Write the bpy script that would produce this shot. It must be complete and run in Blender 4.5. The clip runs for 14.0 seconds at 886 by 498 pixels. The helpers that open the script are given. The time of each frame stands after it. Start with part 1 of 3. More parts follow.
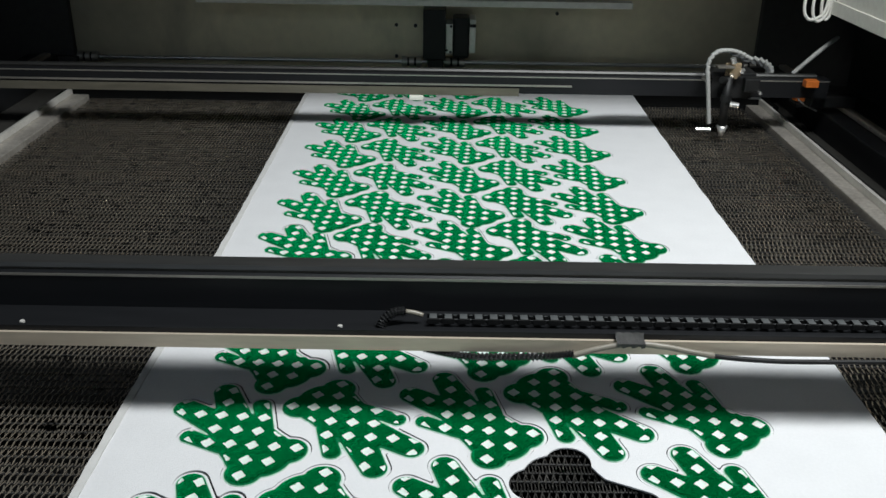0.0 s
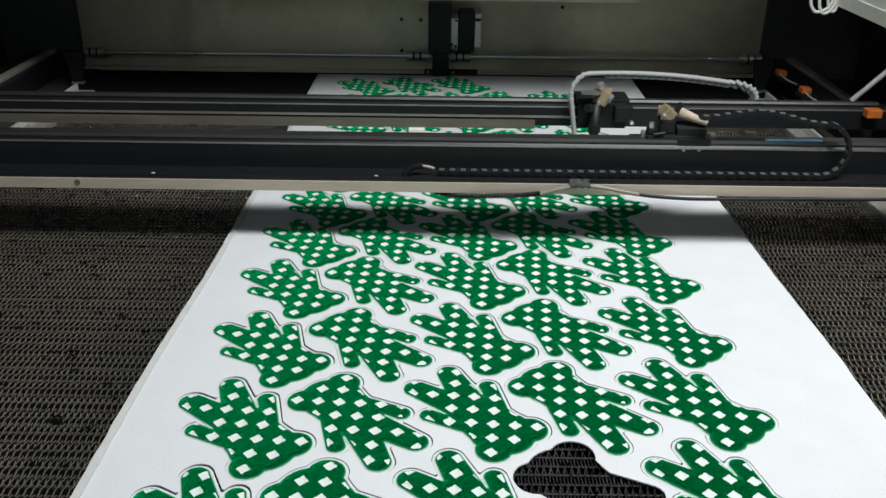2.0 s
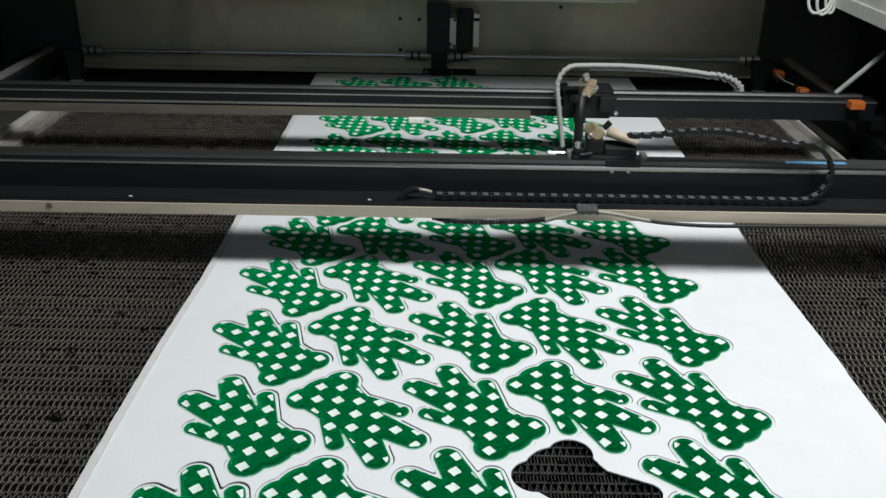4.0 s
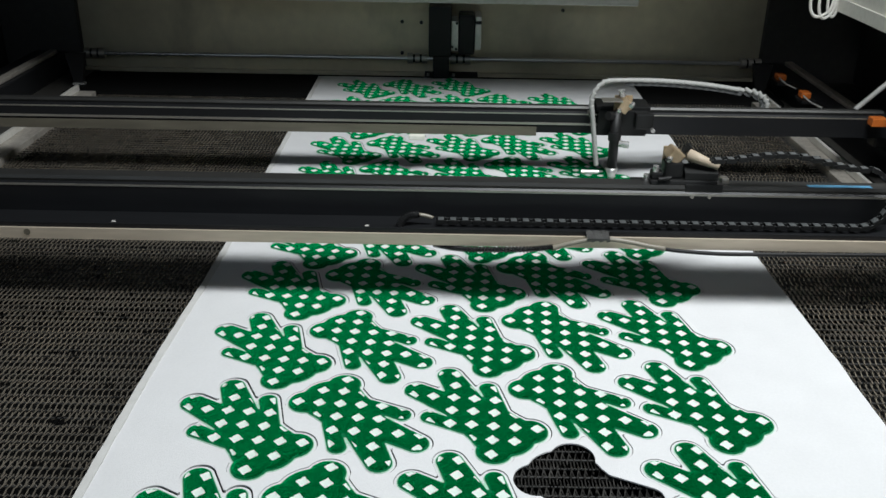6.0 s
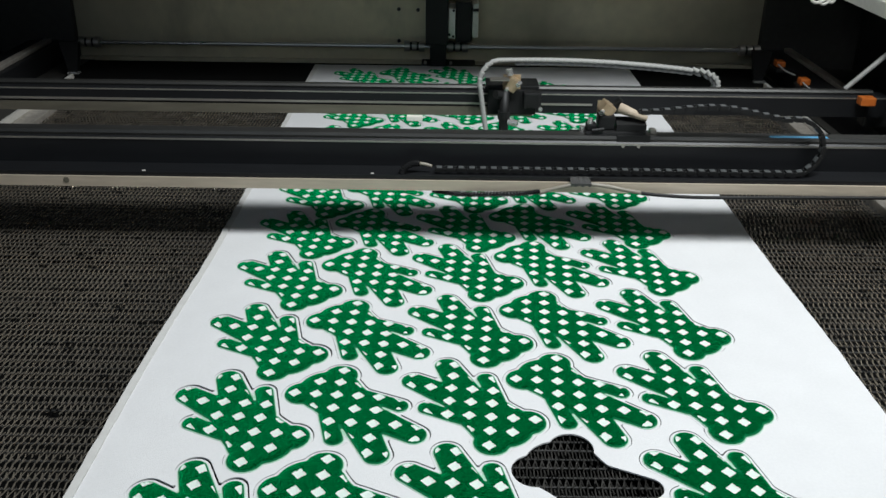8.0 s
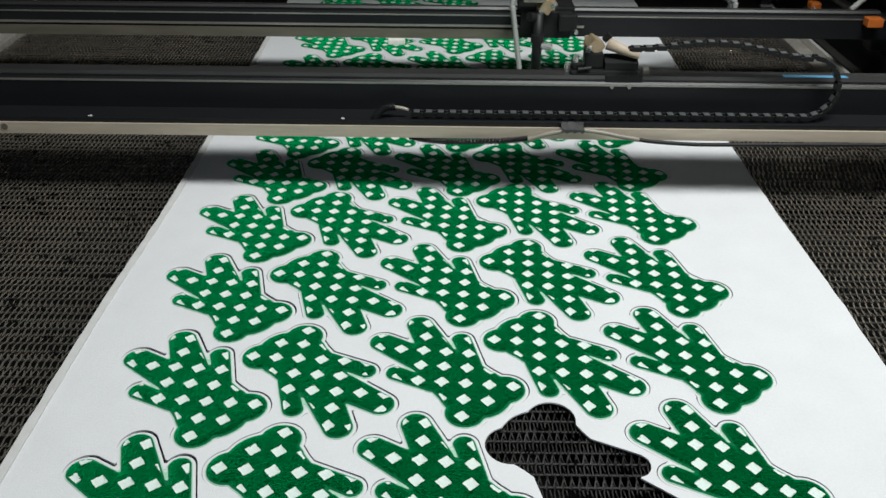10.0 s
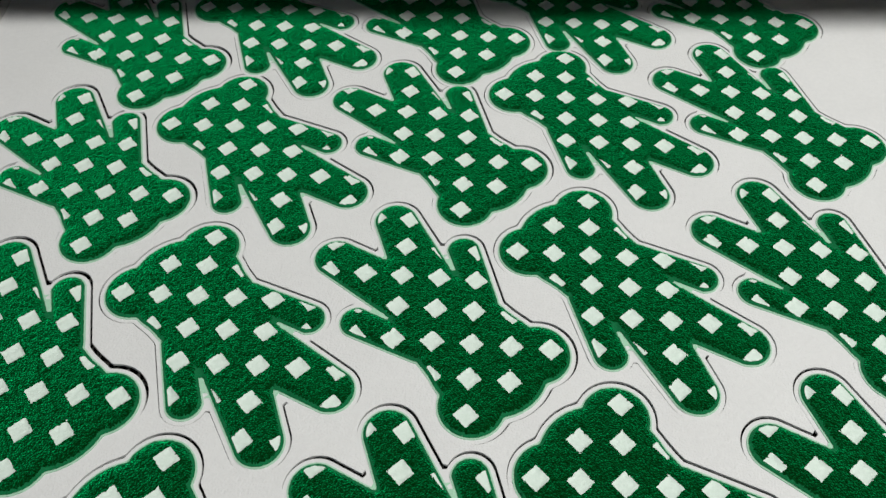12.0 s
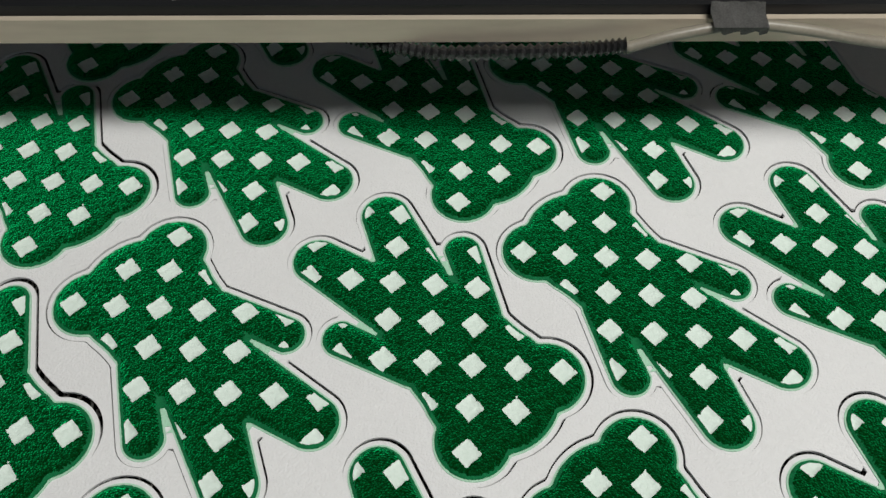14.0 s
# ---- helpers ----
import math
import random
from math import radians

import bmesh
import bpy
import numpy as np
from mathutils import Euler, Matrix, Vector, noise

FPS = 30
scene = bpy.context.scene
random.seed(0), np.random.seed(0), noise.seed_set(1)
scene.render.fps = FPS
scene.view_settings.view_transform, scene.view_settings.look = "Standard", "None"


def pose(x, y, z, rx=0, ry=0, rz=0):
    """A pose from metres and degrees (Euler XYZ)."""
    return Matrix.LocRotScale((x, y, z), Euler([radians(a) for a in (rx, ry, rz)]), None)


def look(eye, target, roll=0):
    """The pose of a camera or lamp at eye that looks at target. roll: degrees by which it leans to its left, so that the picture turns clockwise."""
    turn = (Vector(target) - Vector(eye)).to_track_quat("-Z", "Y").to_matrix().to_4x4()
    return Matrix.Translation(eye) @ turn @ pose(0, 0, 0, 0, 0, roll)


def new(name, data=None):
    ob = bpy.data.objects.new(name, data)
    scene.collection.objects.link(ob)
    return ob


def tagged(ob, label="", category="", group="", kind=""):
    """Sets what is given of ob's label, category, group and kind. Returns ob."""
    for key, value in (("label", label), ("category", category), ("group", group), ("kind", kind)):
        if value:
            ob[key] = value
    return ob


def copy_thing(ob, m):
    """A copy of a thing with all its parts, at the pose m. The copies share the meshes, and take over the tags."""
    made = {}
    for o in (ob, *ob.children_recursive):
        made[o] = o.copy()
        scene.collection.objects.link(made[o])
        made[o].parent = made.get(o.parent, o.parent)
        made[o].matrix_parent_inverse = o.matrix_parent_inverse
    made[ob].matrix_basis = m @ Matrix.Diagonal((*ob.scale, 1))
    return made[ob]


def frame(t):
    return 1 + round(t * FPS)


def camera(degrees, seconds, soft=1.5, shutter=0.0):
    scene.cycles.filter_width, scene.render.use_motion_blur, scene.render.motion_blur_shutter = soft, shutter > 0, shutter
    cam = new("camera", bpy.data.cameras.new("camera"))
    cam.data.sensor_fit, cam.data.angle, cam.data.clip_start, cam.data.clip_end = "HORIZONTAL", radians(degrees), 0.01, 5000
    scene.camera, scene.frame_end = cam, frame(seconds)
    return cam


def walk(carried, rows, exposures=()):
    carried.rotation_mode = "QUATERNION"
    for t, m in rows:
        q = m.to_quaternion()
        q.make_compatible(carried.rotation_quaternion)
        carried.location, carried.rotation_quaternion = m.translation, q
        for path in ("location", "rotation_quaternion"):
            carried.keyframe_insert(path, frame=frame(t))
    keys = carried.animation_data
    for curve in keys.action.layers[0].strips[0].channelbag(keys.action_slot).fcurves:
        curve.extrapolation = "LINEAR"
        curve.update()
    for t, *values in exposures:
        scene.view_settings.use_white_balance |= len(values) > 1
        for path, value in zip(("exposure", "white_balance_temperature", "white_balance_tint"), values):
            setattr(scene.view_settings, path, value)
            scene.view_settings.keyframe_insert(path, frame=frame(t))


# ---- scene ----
cam = camera(52.0, 14.0)
PATH = [
    (0, -0.0411, -0.6101, 0.4674, 65.683, -0.887, 0.200),
    (0.5, -0.0441, -0.6066, 0.4698, 65.304, -0.960, -0.028),
    (1, -0.0401, -0.6053, 0.4686, 65.311, -0.840, 0.181),
    (1.5, -0.0397, -0.6060, 0.4668, 65.396, -0.785, 0.455),
    (2, -0.0383, -0.6104, 0.4664, 65.365, -0.570, 0.544),
    (2.5, -0.0396, -0.6147, 0.4667, 65.316, -0.700, 0.490),
    (5, -0.0400, -0.6127, 0.4671, 65.362, -0.851, 0.454),
    (5.5, -0.0414, -0.6136, 0.4690, 65.354, -0.915, 0.493),
    (6, -0.0409, -0.6136, 0.4687, 65.471, -0.841, 0.551),
    (6.5, -0.0420, -0.6141, 0.4675, 65.599, -0.849, 0.468),
    (7, -0.0410, -0.6137, 0.4694, 65.481, -0.842, 0.482),
    (9.5, -0.0290, -0.5598, 0.4588, 61.890, -0.397, 0.155),
    (10, -0.0147, -0.5300, 0.4542, 59.994, -0.531, 0.390),
    (10.5, -0.0088, -0.4680, 0.4358, 56.701, -1.023, 1.175),
    (11, -0.0486, -0.3185, 0.4161, 53.214, -0.900, -0.763),
    (11.5, -0.0455, -0.2046, 0.3849, 49.559, -0.260, -3.094),
    (12, -0.0138, -0.0863, 0.3554, 41.997, -0.254, -0.438),
    (12.5, -0.0062, -0.0277, 0.3249, 37.564, -0.112, -0.600),
    (13, -0.0076, -0.0140, 0.3269, 37.310, -0.217, -0.953),
    (13.5, -0.0149, -0.0141, 0.3304, 37.071, -0.226, -0.760),
    (14, -0.0158, -0.0221, 0.3343, 37.435, -0.603, -0.989),
]
walk(cam, [(t, pose(*p)) for t, *p in PATH],
     exposures=((0, 0.58, 6200, 7), (9.5, 0.54, 6200, 7), (10.5, 0.37, 6450, 6), (11.5, 0.25, 6600, 7), (12.5, 0.18, 6700, 8), (14, 0.16, 6700, 8.5)))

# ---- light ----
def area_lamp(name, m, sx, sy, watts, colour):
    data = bpy.data.lights.new(name, "AREA")
    data.shape, data.size, data.size_y, data.energy, data.color = "RECTANGLE", sx, sy, watts, colour
    ob = new(name, data)
    ob.matrix_world = m
    return ob


world = bpy.data.worlds.new("hall_air")
world.use_nodes = True
world.node_tree.nodes["Background"].inputs[0].default_value = (0.55, 0.65, 0.85, 1)
world.node_tree.nodes["Background"].inputs[1].default_value = 0.03
scene.world = world
area_lamp("hall_tube_light", look((0.50, -0.12, 1.50), (0.25, 0.85, 0)), 1.0, 0.32, 26.0, (0.985, 0.99, 0.975))
# unseen bluish fill lamp, added to lift shadows and front faces
area_lamp("front_fill_light", look((-0.45, -1.7, 1.0), (0.0, 0.2, 0)), 2.0, 1.0, 2.5, (0.70, 0.84, 1.0))


# ---- materials ----
def material(name, colour, rough=0.5, metal=0.0, second=None, scale=40.0, mix=0.5, bump=0.0, bump_scale=300.0, spec=0.5,
             fine=None, stretch=(1, 1, 1)):
    """Two colours mixed by noise at two scales, with fine relief. colour, second: linear RGB."""
    m = bpy.data.materials.new(name)
    m.use_nodes = True
    nt = m.node_tree
    n, l = nt.nodes, nt.links
    b = n["Principled BSDF"]
    b.inputs["Metallic"].default_value = metal
    b.inputs["Specular IOR Level"].default_value = spec
    tc = n.new("ShaderNodeTexCoord")
    mp = n.new("ShaderNodeMapping")
    mp.inputs["Scale"].default_value = stretch
    l.new(tc.outputs["Object"], mp.inputs["Vector"])
    big, small = n.new("ShaderNodeTexNoise"), n.new("ShaderNodeTexNoise")
    for node, s, d in ((big, scale, 4), (small, fine or scale * 14, 2)):
        node.inputs["Scale"].default_value, node.inputs["Detail"].default_value = s, d
        l.new(mp.outputs[0], node.inputs["Vector"])
    add = n.new("ShaderNodeMath")
    add.operation = "MULTIPLY_ADD"
    add.inputs[1].default_value = 0.45
    l.new(small.outputs[0], add.inputs[0])
    half = n.new("ShaderNodeMath")
    half.operation = "MULTIPLY"
    half.inputs[1].default_value = 0.55
    l.new(big.outputs[0], half.inputs[0])
    l.new(half.outputs[0], add.inputs[2])
    ramp = n.new("ShaderNodeValToRGB")
    second = second or tuple(c * 0.75 for c in colour)
    ramp.color_ramp.elements[0].position, ramp.color_ramp.elements[1].position = 0.5 - mix * 0.4, 0.5 + mix * 0.4
    ramp.color_ramp.elements[0].color, ramp.color_ramp.elements[1].color = (*second, 1), (*colour, 1)
    l.new(add.outputs[0], ramp.inputs[0])
    l.new(ramp.outputs[0], b.inputs["Base Color"])
    rr = n.new("ShaderNodeMapRange")
    rr.inputs["To Min"].default_value, rr.inputs["To Max"].default_value = max(0.02, rough - 0.1), min(1, rough + 0.1)
    l.new(big.outputs[0], rr.inputs["Value"])
    l.new(rr.outputs[0], b.inputs["Roughness"])
    if bump:
        bn, nz = n.new("ShaderNodeBump"), n.new("ShaderNodeTexNoise")
        nz.inputs["Scale"].default_value, nz.inputs["Detail"].default_value = bump_scale, 3
        l.new(mp.outputs[0], nz.inputs["Vector"])
        bn.inputs["Strength"].default_value, bn.inputs["Distance"].default_value = bump, 0.001
        l.new(nz.outputs[0], bn.inputs["Height"])
        l.new(bn.outputs[0], b.inputs["Normal"])
    return m


M_felt = material("white_felt", (0.70, 0.695, 0.70), 0.9, second=(0.645, 0.64, 0.645), scale=25, bump=0.5, bump_scale=900, spec=0.15)
M_felt_edge = material("frayed_felt", (0.63, 0.62, 0.605), 0.95, second=(0.53, 0.52, 0.50), scale=60, bump=0.8, bump_scale=700, spec=0.1)
def pile_material(name, colour, second, sheen, cell=1200.0):
    """Looped plush: small round tufts, shade between them painted darker, with a soft coloured sheen."""
    m = material(name, colour, 0.9, second=second, scale=180, fine=600, mix=0.6, spec=0.02)
    n, l = m.node_tree.nodes, m.node_tree.links
    b = n["Principled BSDF"]
    tc = n["Texture Coordinate"]
    v = n.new("ShaderNodeTexVoronoi")
    v.inputs["Scale"].default_value = cell
    v.inputs["Randomness"].default_value = 1.0
    l.new(tc.outputs["Object"], v.inputs["Vector"])
    bump = n.new("ShaderNodeBump")
    bump.invert = True
    bump.inputs["Strength"].default_value, bump.inputs["Distance"].default_value = 1.0, 0.0008
    l.new(v.outputs["Distance"], bump.inputs["Height"])
    l.new(bump.outputs[0], b.inputs["Normal"])
    # shade in the gaps between tufts, painted into colour and sheen
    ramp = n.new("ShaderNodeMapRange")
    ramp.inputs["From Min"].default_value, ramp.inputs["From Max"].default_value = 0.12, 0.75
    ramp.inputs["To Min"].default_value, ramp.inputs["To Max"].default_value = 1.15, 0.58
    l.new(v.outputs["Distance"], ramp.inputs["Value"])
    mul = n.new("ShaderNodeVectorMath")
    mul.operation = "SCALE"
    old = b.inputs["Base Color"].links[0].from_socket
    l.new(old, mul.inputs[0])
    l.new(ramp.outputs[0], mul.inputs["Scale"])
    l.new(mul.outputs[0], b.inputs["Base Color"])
    b.inputs["Sheen Weight"].default_value = 1.0
    b.inputs["Sheen Roughness"].default_value = 0.48
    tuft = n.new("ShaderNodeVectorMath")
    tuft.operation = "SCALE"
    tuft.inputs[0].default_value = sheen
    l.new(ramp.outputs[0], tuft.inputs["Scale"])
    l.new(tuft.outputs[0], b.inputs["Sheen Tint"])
    return m


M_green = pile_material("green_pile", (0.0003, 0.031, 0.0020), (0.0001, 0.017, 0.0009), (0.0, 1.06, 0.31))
M_rim = material("green_stitching", (0.006, 0.17, 0.060), 0.8, second=(0.002, 0.09, 0.028), scale=300, mix=0.6, bump=0.6, bump_scale=1200, spec=0.12)
M_rim.node_tree.nodes["Principled BSDF"].inputs["Sheen Weight"].default_value = 0.25
M_rim.node_tree.nodes["Principled BSDF"].inputs["Sheen Tint"].default_value = (0.05, 1.0, 0.4, 1)
M_check = material("white_pile", (0.70, 0.78, 0.73), 0.95, second=(0.58, 0.68, 0.61), scale=500, mix=0.6, bump=0.4, bump_scale=900, spec=0.1)
M_edging = material("pale_green_edging", (0.42, 0.66, 0.50), 0.9, second=(0.32, 0.55, 0.40), scale=400, mix=0.6, bump=0.6, bump_scale=1100, spec=0.1)
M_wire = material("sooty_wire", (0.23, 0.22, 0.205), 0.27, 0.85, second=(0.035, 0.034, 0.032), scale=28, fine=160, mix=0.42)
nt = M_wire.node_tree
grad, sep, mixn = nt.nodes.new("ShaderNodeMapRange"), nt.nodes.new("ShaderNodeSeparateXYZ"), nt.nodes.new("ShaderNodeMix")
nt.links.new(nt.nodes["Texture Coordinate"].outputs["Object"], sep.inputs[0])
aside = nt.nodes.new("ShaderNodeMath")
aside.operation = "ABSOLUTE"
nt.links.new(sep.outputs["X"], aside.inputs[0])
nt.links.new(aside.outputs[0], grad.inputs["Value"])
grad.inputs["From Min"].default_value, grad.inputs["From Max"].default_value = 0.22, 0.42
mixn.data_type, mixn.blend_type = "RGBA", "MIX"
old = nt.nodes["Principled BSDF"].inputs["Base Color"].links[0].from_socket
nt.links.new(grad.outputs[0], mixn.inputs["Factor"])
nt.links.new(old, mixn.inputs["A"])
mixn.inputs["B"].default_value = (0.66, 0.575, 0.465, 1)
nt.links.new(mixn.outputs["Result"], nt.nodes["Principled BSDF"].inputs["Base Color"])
# soot spots on the wire
n, l = nt.nodes, nt.links
geo, spots, ring, dark = n.new("ShaderNodeNewGeometry"), n.new("ShaderNodeTexVoronoi"), n.new("ShaderNodeMapRange"), n.new("ShaderNodeMix")
l.new(geo.outputs["Position"], n["Mapping"].inputs["Vector"])
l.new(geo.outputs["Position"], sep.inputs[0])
squash = n.new("ShaderNodeMapping")
squash.inputs["Scale"].default_value = (0.62, 1.0, 0.0)
l.new(geo.outputs["Position"], squash.inputs["Vector"])
spots.inputs["Scale"].default_value = 62.0
l.new(squash.outputs[0], spots.inputs["Vector"])
ring.inputs["From Min"].default_value, ring.inputs["From Max"].default_value = 0.17, 0.24
l.new(spots.outputs["Distance"], ring.inputs["Value"])
dark.data_type = "RGBA"
dark.inputs["A"].default_value = (0.0055, 0.0055, 0.0055, 1)
l.new(ring.outputs[0], dark.inputs["Factor"])
l.new(mixn.outputs["Result"], dark.inputs["B"])
l.new(dark.outputs["Result"], n["Principled BSDF"].inputs["Base Color"])
M_rod = material("sooty_rod", (0.022, 0.021, 0.019), 0.7, 0.0, second=(0.010, 0.0095, 0.009), scale=12, mix=0.6)
M_pan = material("sooty_pan", (0.006, 0.006, 0.006), 0.9, second=(0.003, 0.003, 0.003), scale=10, spec=0.1)
M_black = material("black_anodised", (0.013, 0.0135, 0.015), 0.38, second=(0.008, 0.0083, 0.0092), scale=6, mix=0.6, spec=0.3, stretch=(0.2, 1, 1))
M_rail = material("worn_dark_rail", (0.07, 0.069, 0.066), 0.42, 0.5, second=(0.022, 0.0215, 0.021), scale=6, mix=0.7, stretch=(0.15, 1, 1))
M_matt = material("matt_black_plastic", (0.013, 0.013, 0.013), 0.5, second=(0.008, 0.008, 0.008), scale=60, spec=0.3)
M_link = material("worn_black_plastic", (0.13, 0.13, 0.13), 0.42, second=(0.028, 0.035, 0.036), scale=90, spec=0.4)
M_alu = material("brushed_aluminium", (0.56, 0.53, 0.48), 0.42, 0.9, second=(0.42, 0.39, 0.35), scale=8, fine=300, stretch=(0.1, 1, 1))
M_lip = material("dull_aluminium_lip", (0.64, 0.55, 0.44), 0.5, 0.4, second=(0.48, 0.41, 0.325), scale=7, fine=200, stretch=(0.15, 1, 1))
M_dull = material("dark_aluminium_lip", (0.22, 0.20, 0.155), 0.5, 0.5, second=(0.12, 0.11, 0.085), scale=7, fine=120, stretch=(0.15, 1, 1))
M_paper = material("tan_paper", (0.52, 0.43, 0.33), 0.6, second=(0.36, 0.285, 0.205), scale=90)
M_tube = material("clouded_tube", (0.26, 0.235, 0.19), 0.35, second=(0.17, 0.15, 0.12), scale=40)
M_ground = material("ground_aluminium", (0.62, 0.58, 0.52), 0.5, 0.55, second=(0.30, 0.27, 0.24), scale=14, fine=160, mix=0.5, bump=0.3, bump_scale=250)
M_steel = material("polished_steel", (0.72, 0.71, 0.69), 0.28, 0.75, second=(0.55, 0.54, 0.52), scale=12, stretch=(0.1, 1, 1))
M_zinc = material("zinc_plate", (0.78, 0.76, 0.72), 0.4, 0.35, second=(0.55, 0.53, 0.49), scale=20, mix=0.6)
M_brass = material("worn_brass", (0.70, 0.56, 0.38), 0.4, 0.6, second=(0.33, 0.23, 0.13), scale=120, mix=0.7)
M_orange = material("orange_plastic", (0.62, 0.17, 0.025), 0.45, second=(0.40, 0.09, 0.015), scale=80)
M_wall = material("grey_green_enamel", (0.86, 0.77, 0.54), 0.38, second=(0.71, 0.63, 0.44), scale=5, fine=45, mix=0.5, spec=0.4)
# smoke soot on the enamel: cloudy smears with ragged edges, and one broad smear beside the motor; painted shade at the
# ends
n, l = M_wall.node_tree.nodes, M_wall.node_tree.links
smear, warp, near, wide, both, soot_shade = (n.new("ShaderNode" + k) for k in ("TexNoise", "TexNoise", "VectorMath", "MapRange", "Math", "Mix"))
smear.inputs["Scale"].default_value, smear.inputs["Detail"].default_value, smear.inputs["Roughness"].default_value = 2.6, 6, 0.62
stretch = n.new("ShaderNodeMapping")
stretch.inputs["Scale"].default_value = (1.0, 1.0, 0.45)
l.new(n["Texture Coordinate"].outputs["Object"], stretch.inputs["Vector"])
l.new(stretch.outputs[0], smear.inputs["Vector"])
cloud = n.new("ShaderNodeMapRange")
cloud.inputs["From Min"].default_value, cloud.inputs["From Max"].default_value = 0.54, 0.84
l.new(smear.outputs[0], cloud.inputs["Value"])
near.operation = "DISTANCE"
near.inputs[1].default_value = (0.13, 1.36, 0.09)
l.new(n["Texture Coordinate"].outputs["Object"], warp.inputs["Vector"])
warp.inputs["Scale"].default_value, warp.inputs["Detail"].default_value = 7.0, 5
push = n.new("ShaderNodeVectorMath")
push.operation = "MULTIPLY_ADD"
push.inputs[1].default_value = (0.22, 0.0, 0.22)
l.new(warp.outputs["Color"], push.inputs[0])
l.new(n["Texture Coordinate"].outputs["Object"], push.inputs[2])
shift = n.new("ShaderNodeVectorMath")
shift.operation = "SUBTRACT"
shift.inputs[1].default_value = (0.11, 0.0, 0.11)
l.new(push.outputs[0], shift.inputs[0])
l.new(shift.outputs[0], near.inputs[0])
wide.inputs["From Min"].default_value, wide.inputs["From Max"].default_value = 0.16, 0.02
wide.inputs["To Max"].default_value = 0.6
l.new(near.outputs["Value"], wide.inputs["Value"])
both.operation = "MAXIMUM"
l.new(cloud.outputs[0], both.inputs[0])
l.new(wide.outputs[0], both.inputs[1])
# shade towards both panel ends, painted as ragged dark patches
for at, far, much in (((-0.95, 1.36, 0.12), 0.42, 0.85), ((0.72, 1.36, 0.05), 0.34, 0.8)):
    near, wide, last = n.new("ShaderNodeVectorMath"), n.new("ShaderNodeMapRange"), both
    near.operation = "DISTANCE"
    near.inputs[1].default_value = at
    l.new(shift.outputs[0], near.inputs[0])
    wide.inputs["From Min"].default_value, wide.inputs["From Max"].default_value, wide.inputs["To Max"].default_value = far, 0.05, much
    l.new(near.outputs["Value"], wide.inputs["Value"])
    both = n.new("ShaderNodeMath")
    both.operation = "MAXIMUM"
    l.new(last.outputs[0], both.inputs[0])
    l.new(wide.outputs[0], both.inputs[1])
soot_shade.data_type = "RGBA"
soot_shade.inputs["B"].default_value = (0.13, 0.12, 0.095, 1)
l.new(both.outputs[0], soot_shade.inputs["Factor"])
l.new(n["Principled BSDF"].inputs["Base Color"].links[0].from_socket, soot_shade.inputs["A"])
l.new(soot_shade.outputs["Result"], n["Principled BSDF"].inputs["Base Color"])
M_dark = material("dark_enamel", (0.055, 0.053, 0.048), 0.5, second=(0.036, 0.034, 0.031), scale=5, spec=0.3)
M_beige = material("light_grey_enamel", (0.86, 0.84, 0.77), 0.45, second=(0.70, 0.68, 0.61), scale=8)
M_hose = material("grey_corrugated_hose", (0.40, 0.395, 0.375), 0.55, second=(0.22, 0.22, 0.21), scale=70)
M_white_wire = material("white_cable", (0.75, 0.73, 0.68), 0.5, second=(0.62, 0.60, 0.55), scale=60)
M_conduit = material("glossy_black_plastic", (0.020, 0.020, 0.021), 0.22, second=(0.012, 0.012, 0.012), scale=60, spec=0.7)
M_tape = material("clear_tape", (0.20, 0.195, 0.19), 0.22, 0.1, second=(0.07, 0.069, 0.067), scale=90, mix=0.7, bump=0.6, bump_scale=120)
M_blue_glint = material("blue_glint", (0.12, 0.32, 0.50), 0.45, second=(0.07, 0.22, 0.38), scale=50)
M_hall = material("hall_plaster", (0.34, 0.35, 0.36), 0.8, second=(0.28, 0.29, 0.30), scale=3)
M_floor = material("hall_concrete", (0.22, 0.22, 0.21), 0.7, second=(0.15, 0.15, 0.145), scale=4)


# ---- mesh helpers ----
def mesh_of(name, bm, mat, smooth=False):
    me = bpy.data.meshes.new(name)
    bm.to_mesh(me)
    bm.free()
    me.materials.append(mat)
    if smooth:
        for f in me.polygons:
            f.use_smooth = True
    return me


def part(name, bm, mat, parent, label="", smooth=False):
    ob = new(name, mesh_of(name, bm, mat, smooth))
    ob.parent = parent
    return tagged(ob, label)


def thing(name, label, category, group="", kind="", at=(0, 0, 0)):
    ob = new(name)
    ob.location = at
    return tagged(ob, label, category, group, kind)


def solid(name, bm, mat, label, category, group="", kind="", smooth=False):
    return tagged(new(name, mesh_of(name, bm, mat, smooth)), label, category, group, kind)


def add_box(bm, x0, x1, y0, y1, z0, z1, bevel=0.0):
    r = bmesh.ops.create_cube(bm, size=1, matrix=Matrix.LocRotScale(((x0 + x1) / 2, (y0 + y1) / 2, (z0 + z1) / 2), None, (x1 - x0, y1 - y0, z1 - z0)))
    if bevel:
        es = list({e for v in r["verts"] for e in v.link_edges})
        bmesh.ops.bevel(bm, geom=es, offset=bevel, segments=2, affect="EDGES", profile=0.6)
    return bm


def box(x0, x1, y0, y1, z0, z1, bevel=0.0):
    return add_box(bmesh.new(), x0, x1, y0, y1, z0, z1, bevel)


def add_rod(bm, a, b, r, segs=16, r2=None):
    a, b = Vector(a), Vector(b)
    m = Matrix.Translation((a + b) / 2) @ (b - a).to_track_quat("Z", "Y").to_matrix().to_4x4()
    bmesh.ops.create_cone(bm, cap_ends=True, segments=segs, radius1=r, radius2=r if r2 is None else r2, depth=(b - a).length, matrix=m)
    return bm


